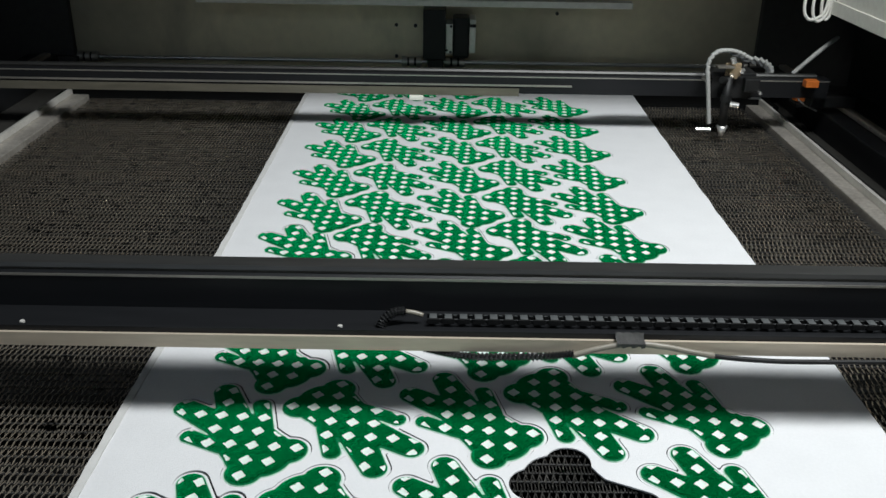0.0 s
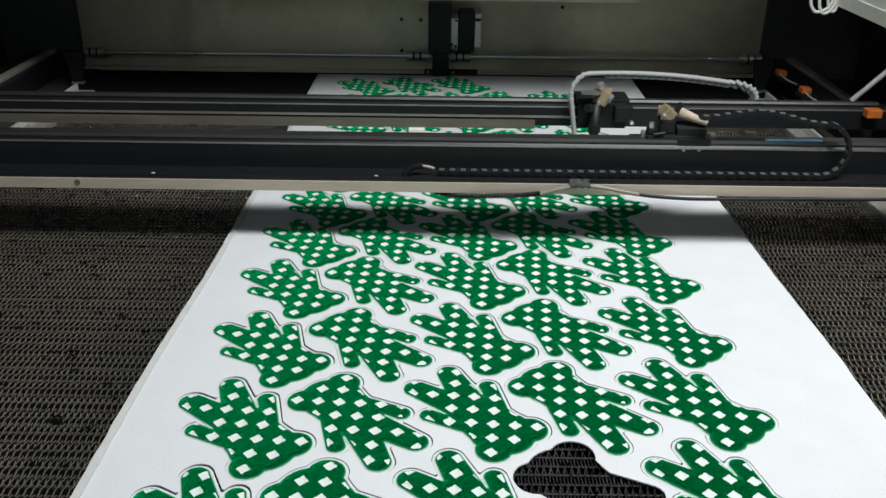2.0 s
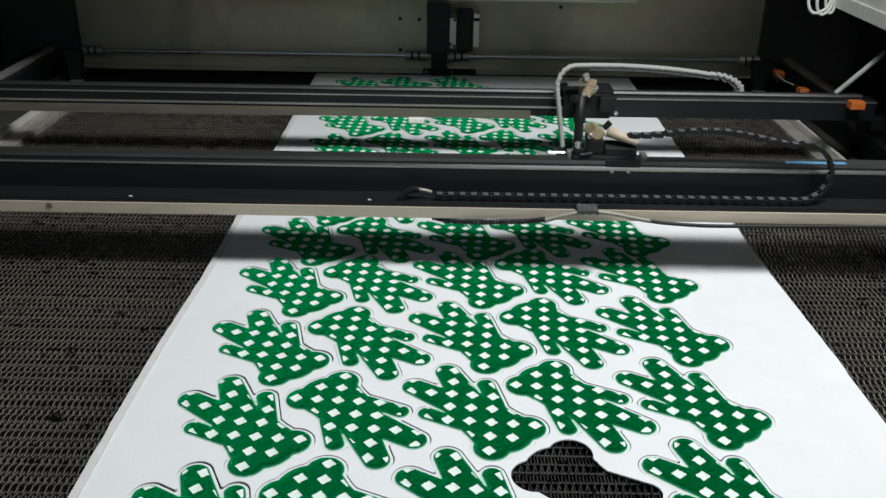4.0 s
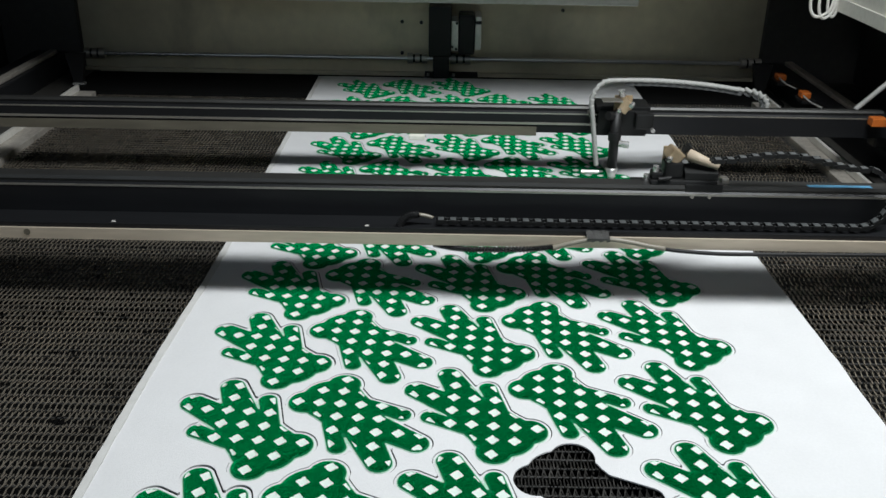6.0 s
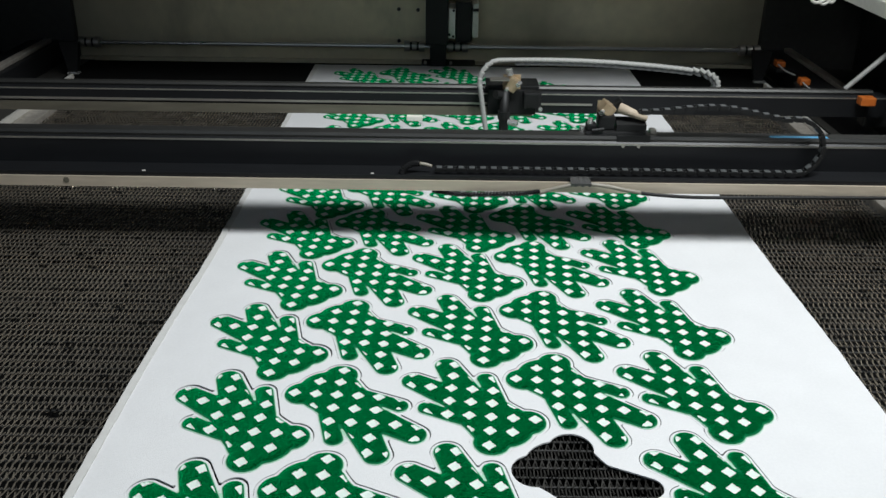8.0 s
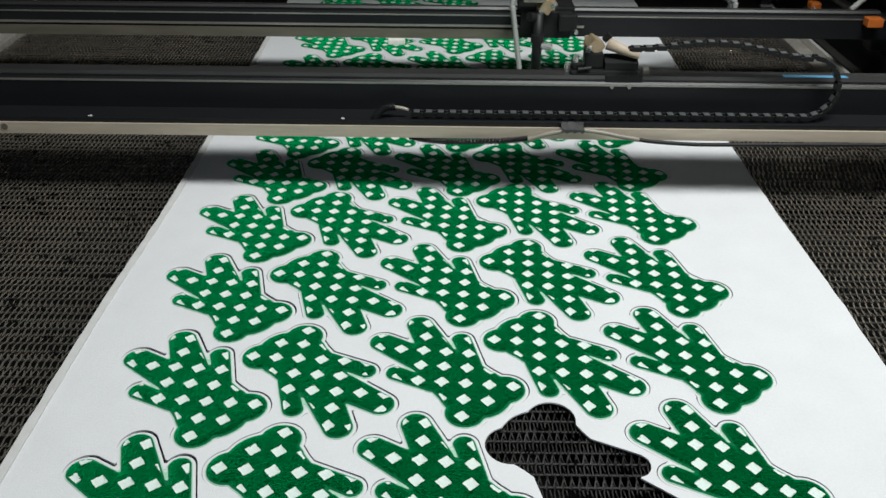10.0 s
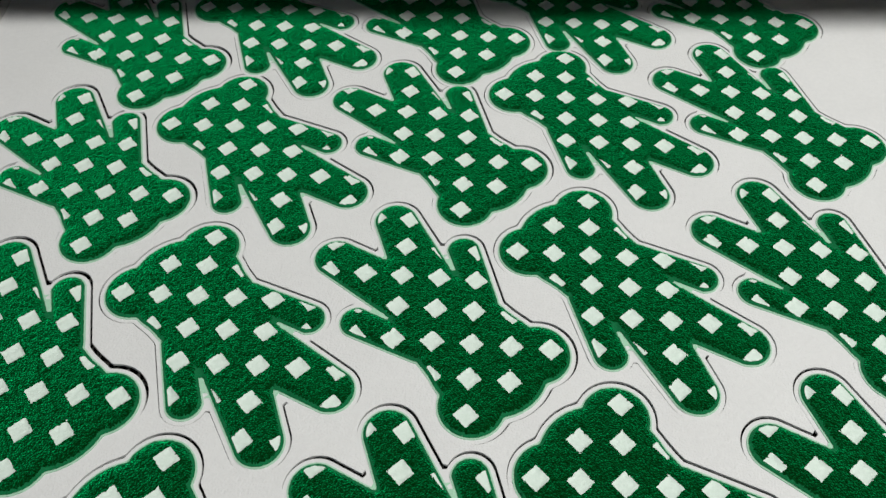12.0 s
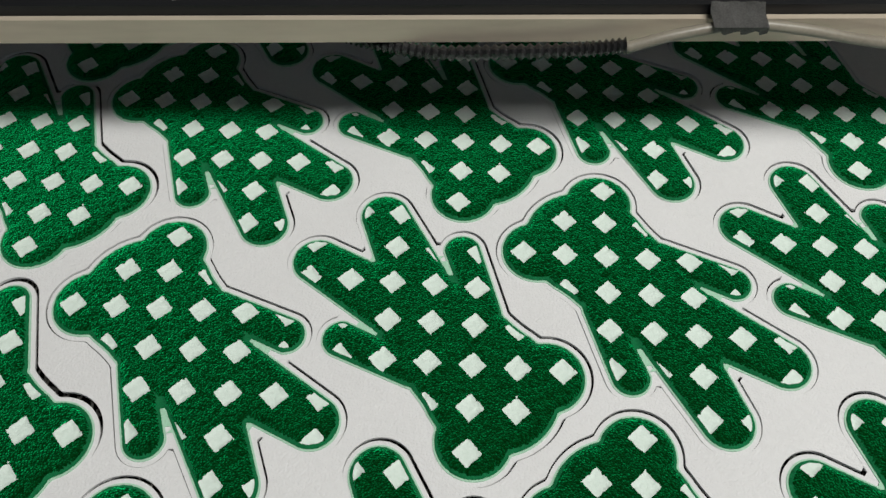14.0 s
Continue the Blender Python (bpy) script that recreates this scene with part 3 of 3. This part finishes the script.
def cut_sheet():
    from mathutils.geometry import delaunay_2d_cdt
    p, tri = region(3.36, 1.6)
    loop = [p[k] / 1000 for k in border(tri)[0]]
    pts, edges = [], []

    def ring(points):
        k = len(pts)
        pts.extend(Vector(q) for q in points)
        edges.extend((k + i, k + (i + 1) % len(points)) for i in range(len(points)))

    ys = np.linspace(-0.56, 1.285, 180)
    left = [(left_edge(y) + 0.0016 * noise.noise((0, y * 22, 1)) + 0.0006 * noise.noise((3, y * 120, 1)), y) for y in ys]
    right = [(right_edge(y) + 0.0016 * noise.noise((7, y * 22, 1)) + 0.0006 * noise.noise((9, y * 120, 1)), y) for y in ys]
    ring(left + right[::-1])
    for x, y, wide, deep, turn, c, r in SPOTS:
        ca, sa = math.cos(radians(turn)), math.sin(radians(turn))
        ring([(x + wide * (ca * a - sa * b), y + deep * (sa * a + ca * b)) for a, b in loop])
    vo, _, fo, *_ = delaunay_2d_cdt(pts, edges, [], 1, 1e-7)
    mid = np.array([[sum(vo[k][i] for k in f) / len(f) for i in (0, 1)] for f in fo])
    inside = np.zeros(len(fo), bool)
    for x, y, wide, deep, turn, c, r in SPOTS:
        near = np.nonzero((np.abs(mid[:, 0] - x) < 0.09) & (np.abs(mid[:, 1] - y) < 0.09))[0]
        ca, sa = math.cos(radians(turn)), math.sin(radians(turn))
        q = (mid[near] - (x, y)) / (wide, deep) @ np.array(((ca, -sa), (sa, ca))) * 1000
        inside[near[field(q, False) < 3.36 - 0.05]] = True
    tri = [f if (vo[f[1]] - vo[f[0]]).cross(vo[f[2]] - vo[f[0]]) > 0 else f[::-1] for f, k in zip(fo, inside) if not k]
    n = len(vo)
    zs = [ripple(v.x, v.y) for v in vo]
    v = [(q.x, q.y, z) for q, z in zip(vo, zs)] + [(q.x, q.y, z - 0.0014) for q, z in zip(vo, zs)]
    f = [tuple(t) for t in tri]
    for lp in border(tri):
        f += [(b, a, a + n, b + n) for a, b in zip(lp, lp[1:] + lp[:1])]
    f += [tuple(k + n for k in t[::-1]) for t in tri]
    return tagged(new("felt_sheet", raw_mesh("felt_sheet", v, f, M_felt)), "white felt sheet with laser-cut bear outlines lying on the belt", "fabric sheet")


cut_sheet()
# the thin greyish selvedge on the sheet's edges
for nm, edge, x, wide, mat in (("selvedge", left_edge, 0.0045, 1.0, M_felt_edge),):
    bm = bmesh.new()
    rows = []
    for y in np.linspace(-0.56, 1.28, 150):
        xx = x + edge(y)
        w = wide * (0.0042 + 0.0012 * noise.noise((x, y * 40, 2)))
        rows.append([bm.verts.new((xx - w, y, 0.0012)), bm.verts.new((xx + w * 0.7, y, 0.0013)), bm.verts.new((xx + w * 0.7, y, 0.0)), bm.verts.new((xx - w, y, 0.0))])
    for a, b in zip(rows, rows[1:]):
        for k in range(4):
            bm.faces.new((a[k], b[k], b[(k + 1) % 4], a[(k + 1) % 4]))
    bmesh.ops.recalc_face_normals(bm, faces=bm.faces)
    solid(nm, bm, mat, "greyish frayed selvedge strip of the felt sheet", "fabric edge")

first = bear_patch()
placed = False
rnd = random.Random(11)
for x, y, wide, deep, turn, c, r in SPOTS:
    if (c, r) == (3, -1):
        continue
    sink = 0.0014 if c == 0 else 0.0005
    m = pose(x - 0.0002 + rnd.uniform(-0.0003, 0.0003), y - sink + rnd.uniform(-0.0003, 0.0001), -0.0002 + ripple(x, y), rnd.uniform(-0.15, 0.15), rnd.uniform(-0.15, 0.15), turn + rnd.uniform(-0.25, 0.25)) @ Matrix.Diagonal((wide, deep, 1, 1))
    if placed:
        copy_thing(first, m)
    else:
        first.matrix_basis, placed = m, True


# ---- gantries ----
def screw(parent, x, y, z, r=0.003, name="screw"):
    bm = rod((x, y, z), (x, y, z + 0.0018), r, 10)
    return part(name, bm, M_zinc, parent, "small bright screw")


def link_mesh():
    """One chain link along x: two side plates with an overlap lug and two cross bars, worn grey on top."""
    bm = bmesh.new()
    for s in (-1, 1):
        add_box(bm, -0.0062, 0.0046, s * 0.0085 - 0.0011, s * 0.0085 + 0.0011, -0.0055, 0.0055, 0.0006)
        add_box(bm, 0.0036, 0.0074, s * 0.0066 - 0.0009, s * 0.0066 + 0.0009, -0.0042, 0.0042, 0.0005)
    add_box(bm, -0.0040, 0.0026, -0.0080, 0.0080, 0.0043, 0.0061, 0.0005)
    add_box(bm, -0.0040, 0.0026, -0.0080, 0.0080, -0.0061, -0.0043, 0.0005)
    bm.transform(Matrix.Diagonal((1, 0.55, 0.44, 1)))
    me = mesh_of("chain_link", bm, M_matt)
    me.materials.append(M_link)
    for f in me.polygons:
        if abs(f.center.y) < 0.0040 and abs(f.center.z) > 0.0018:
            f.material_index = 1
    return me


def hose_mesh():
    bm = tube([(x, 0, 0) for x in np.linspace(-0.0052, 0.0052, 11)], 0.0034, 10, 0.0005)
    return mesh_of("hose_piece", bm, M_hose, True)


front_gantry = thing("front_gantry", "black gantry beam with an aluminium lip and cable chain", "gantry", group="gantries")
part("lip", extruded([(0.0, 0.069), (0.0, 0.0815), (0.003, 0.0815), (0.003, 0.072), (0.020, 0.072), (0.020, 0.069)], -0.93, 0.70), M_lip, front_gantry, "dull aluminium lip")
part("tray", extruded([(0.0035, 0.074), (0.0035, 0.0865), (0.007, 0.0865), (0.007, 0.083), (0.0455, 0.083), (0.0455, 0.074)], -0.93, 0.70), M_black, front_gantry)
part("beam", extruded([(0.046, 0.075), (0.046, 0.115), (0.048, 0.117), (0.068, 0.117), (0.070, 0.115), (0.070, 0.075)], -0.93, 0.70), M_black, front_gantry)
part("rail", extruded([(0.0485, 0.1172), (0.0478, 0.120), (0.0495, 0.1235), (0.0675, 0.1235), (0.0695, 0.120), (0.0685, 0.1172)], -0.90, 0.66), M_rail, front_gantry, "dark worn guide rail")
part("edge_strip", box(-0.93, 0.70, 0.0452, 0.0459, 0.1128, 0.1150), M_alu, front_gantry, "thin bright edge strip")
# thin blue strip standing in for a reflection on the rail top
part("label", box(0.355, 0.425, 0.0500, 0.0570, 0.1236, 0.1240), M_blue_glint, front_gantry, "faint blue reflection painted on the rail")
for x in (-0.895, 0.668):
    part("end_plate", box(x - 0.035, x + 0.035, 0.004, 0.10, 0.0485, 0.0685, 0.003), M_matt, front_gantry)
for x in (-0.399, -0.126):
    screw(front_gantry, x, 0.014, 0.083, 0.0022)
part("rivet", rod((-0.4875, 0.0, 0.0767), (-0.4875, -0.0008, 0.0767), 0.0036, 14), M_dull, front_gantry, "dark rivet in the lip")
# corrugated conduit ends, loose tube and the tape that holds it
part("conduit", tube(spline([(-0.091, 0.016, 0.083), (-0.088, 0.018, 0.0895), (-0.080, 0.021, 0.0945), (-0.070, 0.022, 0.0955)], 22), 0.0034, 12, 0.0016), M_conduit, front_gantry, "corrugated black conduit")
part("cable_end", tube(spline([(-0.070, 0.022, 0.0950), (-0.062, 0.022, 0.0938), (-0.055, 0.022, 0.0915)], 8), 0.0022, 10), M_tube, front_gantry, "pale cable end", True)
part("conduit", tube(spline([(-0.054, 0.010, 0.0660), (-0.035, 0.0035, 0.0652), (-0.010, -0.0045, 0.0668), (0.02, -0.0055, 0.0678), (0.05, -0.006, 0.0692), (0.073, -0.0065, 0.0722)], 80), 0.0024, 12, 0.0015), M_conduit, front_gantry, "sagging corrugated black conduit")
part("loose_tube", tube(spline([(0.072, -0.006, 0.0700), (0.095, -0.005, 0.0770), (0.123, -0.004, 0.0815), (0.15, -0.005, 0.0795), (0.172, -0.006, 0.0755), (0.192, -0.006, 0.0720)], 40), 0.0026, 10), M_tube, front_gantry, "thin clouded loose tube", True)
part("dark_cable", tube(spline([(0.186, -0.006, 0.0730), (0.205, -0.006, 0.0702), (0.24, -0.006, 0.0678), (0.27, -0.005, 0.0668), (0.36, -0.004, 0.0674), (0.50, -0.003, 0.0685), (0.66, -0.003, 0.0700)], 60), 0.0022, 10), M_matt, front_gantry, "sagging black cable", True)
bm = bmesh.new()
rows = []
for i, x in enumerate(np.linspace(0.109, 0.133, 12)):
    w = 0.0012 * math.sin(i * 1.7)
    rows.append([bm.verts.new(q) for q in ((x, 0.0042, 0.0875 + w * 0.3), (x - 0.001, -0.0012, 0.0860 + w * 0.3), (x + w, -0.0085, 0.0835), (x + w, -0.0080, 0.0800 + w))])
for a, b in zip(rows, rows[1:]):
    for k in range(3):
        bm.faces.new((a[k], a[k + 1], b[k + 1], b[k]))
bmesh.ops.solidify(bm, geom=bm.faces, thickness=0.0004)
part("tape", bm, M_tape, front_gantry, "crinkled clear tape")

# laser head riding on the front beam (x = 0 at its mirror)
front_head = new("laser_head")
front_head.parent = front_gantry
tagged(front_head, "laser head with a brass mirror mount")
part("carriage", box(-0.034, 0.040, 0.046, 0.074, 0.1305, 0.150, 0.003), M_matt, front_head)
part("bracket", box(-0.050, -0.0345, 0.050, 0.082, 0.1305, 0.142, 0.002), M_matt, front_head)
part("bracket", box(0.0405, 0.058, 0.050, 0.082, 0.1305, 0.142, 0.002), M_matt, front_head)
part("cover", box(0.004, 0.045, 0.0435, 0.0457, 0.124, 0.147, 0.001), M_matt, front_head)
for x in (0.012, 0.031, -0.040, 0.049):
    part("bolt", rod((x, 0.0436 if 0 < x < 0.04 else 0.0502, 0.134), (x, 0.0405 if 0 < x < 0.04 else 0.047, 0.134), 0.0020, 10), M_alu, front_head)
part("post", box(-0.018, 0.002, 0.054, 0.074, 0.150, 0.168, 0.002), M_matt, front_head)
bm = box(-0.0085, 0.0085, -0.008, 0.008, -0.007, 0.007, 0.002)
bm.transform(pose(-0.008, 0.062, 0.1755, 12, 34, 18))
part("mirror_mount", bm, M_brass, front_head, "worn brass mirror mount")
part("knob", rod((0.002, 0.062, 0.180), (0.008, 0.060, 0.187), 0.0036, 14), M_matt, front_head)
part("knob", rod((-0.036, 0.060, 0.1422), (-0.036, 0.060, 0.153), 0.0034, 14), M_steel, front_head)
part("beam_tube", rod((0.006, 0.060, 0.1770), (0.040, 0.053, 0.1650), 0.0068, 16, 0.0036), M_paper, front_head, "paper-wrapped pale tube", True)
part("cradle", extruded([(0.050, 0.150), (0.050, 0.158), (0.066, 0.164), (0.072, 0.158), (0.072, 0.150)], 0.004, 0.040), M_matt, front_head)
part("mount_plate", box(-0.018, -0.004, 0.0705, 0.0730, 0.165, 0.182, 0.0008), M_brass, front_head)
part("adjuster", rod((-0.016, 0.050, 0.172), (-0.013, 0.056, 0.174), 0.0032, 12), M_steel, front_head)
part("knob", rod((-0.028, 0.054, 0.1582), (-0.028, 0.054, 0.165), 0.0032, 14), M_steel, front_head)
part("clamp", box(-0.032, -0.020, 0.050, 0.066, 0.1502, 0.158, 0.002), M_matt, front_head)
part("clamp", box(0.046, 0.054, 0.054, 0.066, 0.1422, 0.151, 0.002), M_alu, front_head)
part("fitting", rod((-0.026, 0.046, 0.152), (-0.012, 0.046, 0.154), 0.0022, 10), M_matt, front_head)

back_gantry = thing("back_gantry", "black rear gantry beam with a dull aluminium lip", "gantry", group="gantries")
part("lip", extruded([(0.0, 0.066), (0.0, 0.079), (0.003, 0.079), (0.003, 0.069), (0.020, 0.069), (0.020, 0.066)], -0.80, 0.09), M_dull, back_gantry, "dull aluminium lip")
part("beam", extruded([(0.0035, 0.070), (0.0035, 0.100), (0.006, 0.102), (0.030, 0.102), (0.032, 0.100), (0.032, 0.070)], -0.93, 0.62), M_black, back_gantry)
part("rail", extruded([(0.012, 0.1022), (0.011, 0.105), (0.013, 0.108), (0.023, 0.108), (0.025, 0.105), (0.024, 0.1022)], -0.90, 0.60), M_rail, back_gantry, "dark worn guide rail")
part("edge_strip", box(-0.93, 0.62, 0.0027, 0.0034, 0.0978, 0.0998), M_alu, back_gantry, "thin bright edge strip")
part("strip", box(-0.93, 0.18, 0.0012, 0.0034, 0.0825, 0.0855), M_alu, back_gantry, "thin aluminium strip")
part("end_plate", box(-0.93, -0.86, -0.01, 0.07, 0.0485, 0.0655, 0.003), M_matt, back_gantry)
part("end_plate", box(0.60, 0.68, 0.020, 0.045, 0.0485, 0.0695, 0.003), M_matt, back_gantry)
part("sensor", box(0.572, 0.594, -0.018, -0.0002, 0.093, 0.105, 0.0015), M_orange, back_gantry, "orange sensor block")
part("belt_clip", box(-0.098, -0.074, -0.008, 0.002, 0.058, 0.0655, 0.0015), M_beige, back_gantry, "pale clip")
part("feed_hose", tube(spline([(0.560, 0.02, 0.108), (0.580, 0.02, 0.128), (0.603, 0.025, 0.148), (0.63, 0.05, 0.158), (0.66, 0.10, 0.155)], 40), 0.0036, 10, 0.0005), M_hose, back_gantry, "grey corrugated hose", True)

back_head = new("laser_head")
back_head.parent = back_gantry
tagged(back_head, "laser head with a black lens tube and steel nozzle")
part("carriage", box(-0.040, 0.038, -0.010, 0.036, 0.1135, 0.121, 0.002), M_matt, back_head)
part("face_plate", box(-0.038, 0.034, -0.014, -0.0102, 0.078, 0.116, 0.002), M_matt, back_head)
part("side_block", box(0.014, 0.040, -0.030, -0.0142, 0.092, 0.116, 0.003), M_matt, back_head)
part("lens_tube", rod((-0.014, -0.028, 0.035), (-0.014, -0.028, 0.118), 0.0070, 18), M_matt, back_head, "black lens tube", True)
part("collar", rod((-0.014, -0.028, 0.076), (-0.014, -0.028, 0.088), 0.0092, 18), M_matt, back_head)
n = part("nozzle", rod((-0.014, -0.028, 0.034), (-0.014, -0.028, 0.016), 0.0095, 18, 0.0035), M_steel, back_head, "bright steel nozzle", True)
part("fitting", rod((-0.058, -0.028, 0.027), (-0.033, -0.028, 0.027), 0.0034, 10), M_steel, n)
part("knob", rod((-0.008, -0.034, 0.073), (0.006, -0.038, 0.072), 0.0050, 14), M_steel, back_head, "steel clamp knob")
part("knob", rod((0.038, -0.033, 0.094), (0.038, -0.040, 0.094), 0.0030, 10), M_steel, back_head)
bm = box(-0.009, 0.009, -0.008, 0.008, -0.010, 0.010, 0.002)
bm.transform(pose(-0.004, -0.020, 0.127, 10, 32, 15))
part("mirror_mount", bm, M_brass, back_head, "worn brass mirror mount")
part("mount_plate", box(-0.016, 0.010, -0.0115, -0.0095, 0.116, 0.138, 0.0008), M_brass, back_head)
part("adjuster", rod((0.004, -0.034, 0.128), (0.008, -0.028, 0.130), 0.0035, 12), M_steel, back_head)
part("adjuster", rod((-0.012, -0.034, 0.120), (-0.010, -0.026, 0.122), 0.0030, 12), M_steel, back_head)
part("knob", rod((-0.006, -0.02, 0.139), (-0.009, -0.02, 0.148), 0.0048, 14), M_steel, back_head)
part("knob", rod((-0.020, -0.030, 0.112), (-0.028, -0.036, 0.115), 0.0060, 14), M_matt, back_head)
part("hose_clip", box(-0.052, -0.0445, -0.024, 0.0, 0.1085, 0.1125, 0.001), M_alu, back_head)
part("tube_lug", box(-0.036, -0.008, -0.036, -0.016, 0.134, 0.1355), M_alu, back_head)

# limit switches on the right guide rail
for y in (1.172, 1.037):
    t = thing("limit_switch", "orange limit switch on the black guide rail", "switch", group="limit switches")
    part("housing", box(0.608, 0.626, y - 0.011, y + 0.011, 0.036, 0.048, 0.003), M_orange, t)
    part("base", box(0.606, 0.6345, y - 0.02, y + 0.02, 0.028, 0.0355, 0.002), M_matt, t)
    part("lead", tube(spline([(0.612, y - 0.014, 0.042), (0.605, y - 0.03, 0.046), (0.612, y - 0.05, 0.040), (0.625, y - 0.07, 0.036)], 14), 0.0016, 8), M_hose, t, "grey lead", True)


# ---- what moves ----
FRONT_Y = ((0, .0600), (0.5, .155), (1, .239), (1.5, .3385), (2, .4205), (2.5, .4041), (3.3, .372), (4.2, .330), (5, .3022), (5.5, .2710), (6, .2717), (6.5, .3192), (7, .3523),
           (7.8, .392), (8.7, .408), (9.5, .4004), (10, .3760), (10.5, .4277), (11, .4232), (11.5, .3892), (12, .418), (12.5, .420), (12.75, .394), (13, .356), (13.5, .325), (14, .2970))
BACK_Y = ((0, .920), (0.5, .842), (1, .780), (1.5, .715), (2, .698), (2.5, .730), (3.3, .745), (4.2, .748), (5, .739), (5.5, .700), (6, .678), (6.5, .676), (7, .674),
          (7.8, .705), (8.7, .750), (9.5, .770), (10, .744), (11, .74), (12, .75), (13, .76), (14, .75))
FRONT_X = ((0, .450), (0.5, .400), (1, .345), (1.5, .286), (2, .231), (2.5, .190), (3.3, .150), (4.2, .130), (5, .143), (5.5, .166), (6, .206), (6.5, .213), (7, .189),
           (7.8, .160), (8.7, .140), (9.5, .145), (10, .145), (11, .18), (12, .20), (13, .16), (14, .15))
BACK_X = ((0, .461), (0.5, .389), (1, .322), (1.5, .2405), (2, .198), (2.5, .1614), (3.3, .150), (4.2, .200), (5, .237), (5.5, .253), (6, .2246), (6.5, .156), (7, .100),
          (7.8, .070), (8.7, .075), (9.5, .0996), (10, .136), (11, .15), (12, .12), (13, .12), (14, .12))
TIMES = sorted({t for rows in (FRONT_Y, BACK_Y, FRONT_X, BACK_X) for t, _ in rows})


def chain_pose(s, head_x):
    """Front cable chain: s metres along it from its fixed end, for a head at head_x."""
    r, x0, att, total = 0.031, -0.052, head_x + 0.034, 0.722
    bend = (total - math.pi * r + x0 + att) / 2
    if s < bend - x0:
        return pose(x0 + s, 0.022, 0.0885)
    a = (s - bend + x0) / r
    if a < math.pi:
        return pose(bend + r * math.sin(a), 0.022 + 0.018 * a / math.pi, 0.0885 + r * (1 - math.cos(a)), 0, -math.degrees(a), 0)
    back = s - (bend - x0) - math.pi * r
    hump = 0.011 * math.sin(math.pi * min(1.0, back / max(bend - att, 0.05))) ** 2
    return pose(bend - back, 0.040, 0.0865 + 2 * r + 0.045 * min(back, 0.20) + hump, 0, -180, 0)


def hose_pose(s, head_x):
    """Rear hose: s metres along it from the nozzle, up beside the head, over in an arch and down behind the beam."""
    x, z0, z1, r1, r2 = head_x - 0.064, 0.032, 0.122, 0.027, 0.024
    bend = 0.362 + 0.40 * (head_x - 0.142)
    y = -0.028
    if s < z1 - z0:
        f = s / (z1 - z0)
        return pose(x + 0.014 * (1 - f), y, z0 + s, 0, -98, 0)
    s -= z1 - z0
    if s < r1 * math.pi / 2:
        a = s / r1
        return pose(x + r1 * (1 - math.cos(a)), y + 0.02 * a, z1 + r1 * math.sin(a), 0, -90 + math.degrees(a), 0)
    s -= r1 * math.pi / 2
    run = max(bend - x - r1, 0.01)
    top = z1 + r1
    if s < run:
        return pose(x + r1 + s, y + 0.0314 + 0.045 * s / run, top - 0.022 * (s / run) ** 2, 0, 14 * s / run, 0)
    a = (s - run) / 0.034
    if a < math.pi:
        return pose(bend + 0.044 * math.sin(a), 0.05, top - 0.022 - r2 * (1 - math.cos(a)), 0, 14 + math.degrees(a) * 166 / 180, 0)
    back = s - run - math.pi * 0.034
    return pose(bend - back, 0.053, top - 0.022 - 2 * r2, 0, 180, 0)


def value(rows, t):
    """A smooth reading of (seconds, value) rows between their times."""
    ts, vs = zip(*rows)
    return float(np.interp(t, ts, vs))


def motions():
    walk(front_gantry, [(t, pose(0, y, 0)) for t, y in FRONT_Y])
    walk(back_gantry, [(t, pose(0, y, 0)) for t, y in BACK_Y])
    walk(front_head, [(t, pose(x + 0.010, 0.004, -0.0220)) for t, x in FRONT_X])
    walk(back_head, [(t, pose(x - 0.010, 0, -0.006)) for t, x in BACK_X])
    link, piece = link_mesh(), hose_mesh()
    for i in range(55):
        s = 0.0131 * (i + 0.5)
        ob = new("chain_link", link)
        ob.parent = front_gantry
        if s < 0.38:
            ob.matrix_basis = chain_pose(s, 0.2)
        else:
            walk(ob, [(t, chain_pose(s, value(FRONT_X, t))) for t in TIMES])
    pale = link.copy()
    pale.materials[0], pale.materials[1] = M_link, M_hose
    for i in range(62):
        ob = new("hose_piece", piece)
        ob.parent = back_gantry
        walk(ob, [(t, hose_pose(0.0088 * (i + 0.5), value(BACK_X, t) + 0.003)) for t in TIMES])
    for i in range(28):
        ob = new("hose_link", pale)
        ob.parent = back_gantry
        low = pose(0, 0.004, -0.0055)
        walk(ob, [(t, hose_pose(0.165 + 0.0131 * i, value(BACK_X, t) + 0.003) @ low) for t in TIMES])


motions()
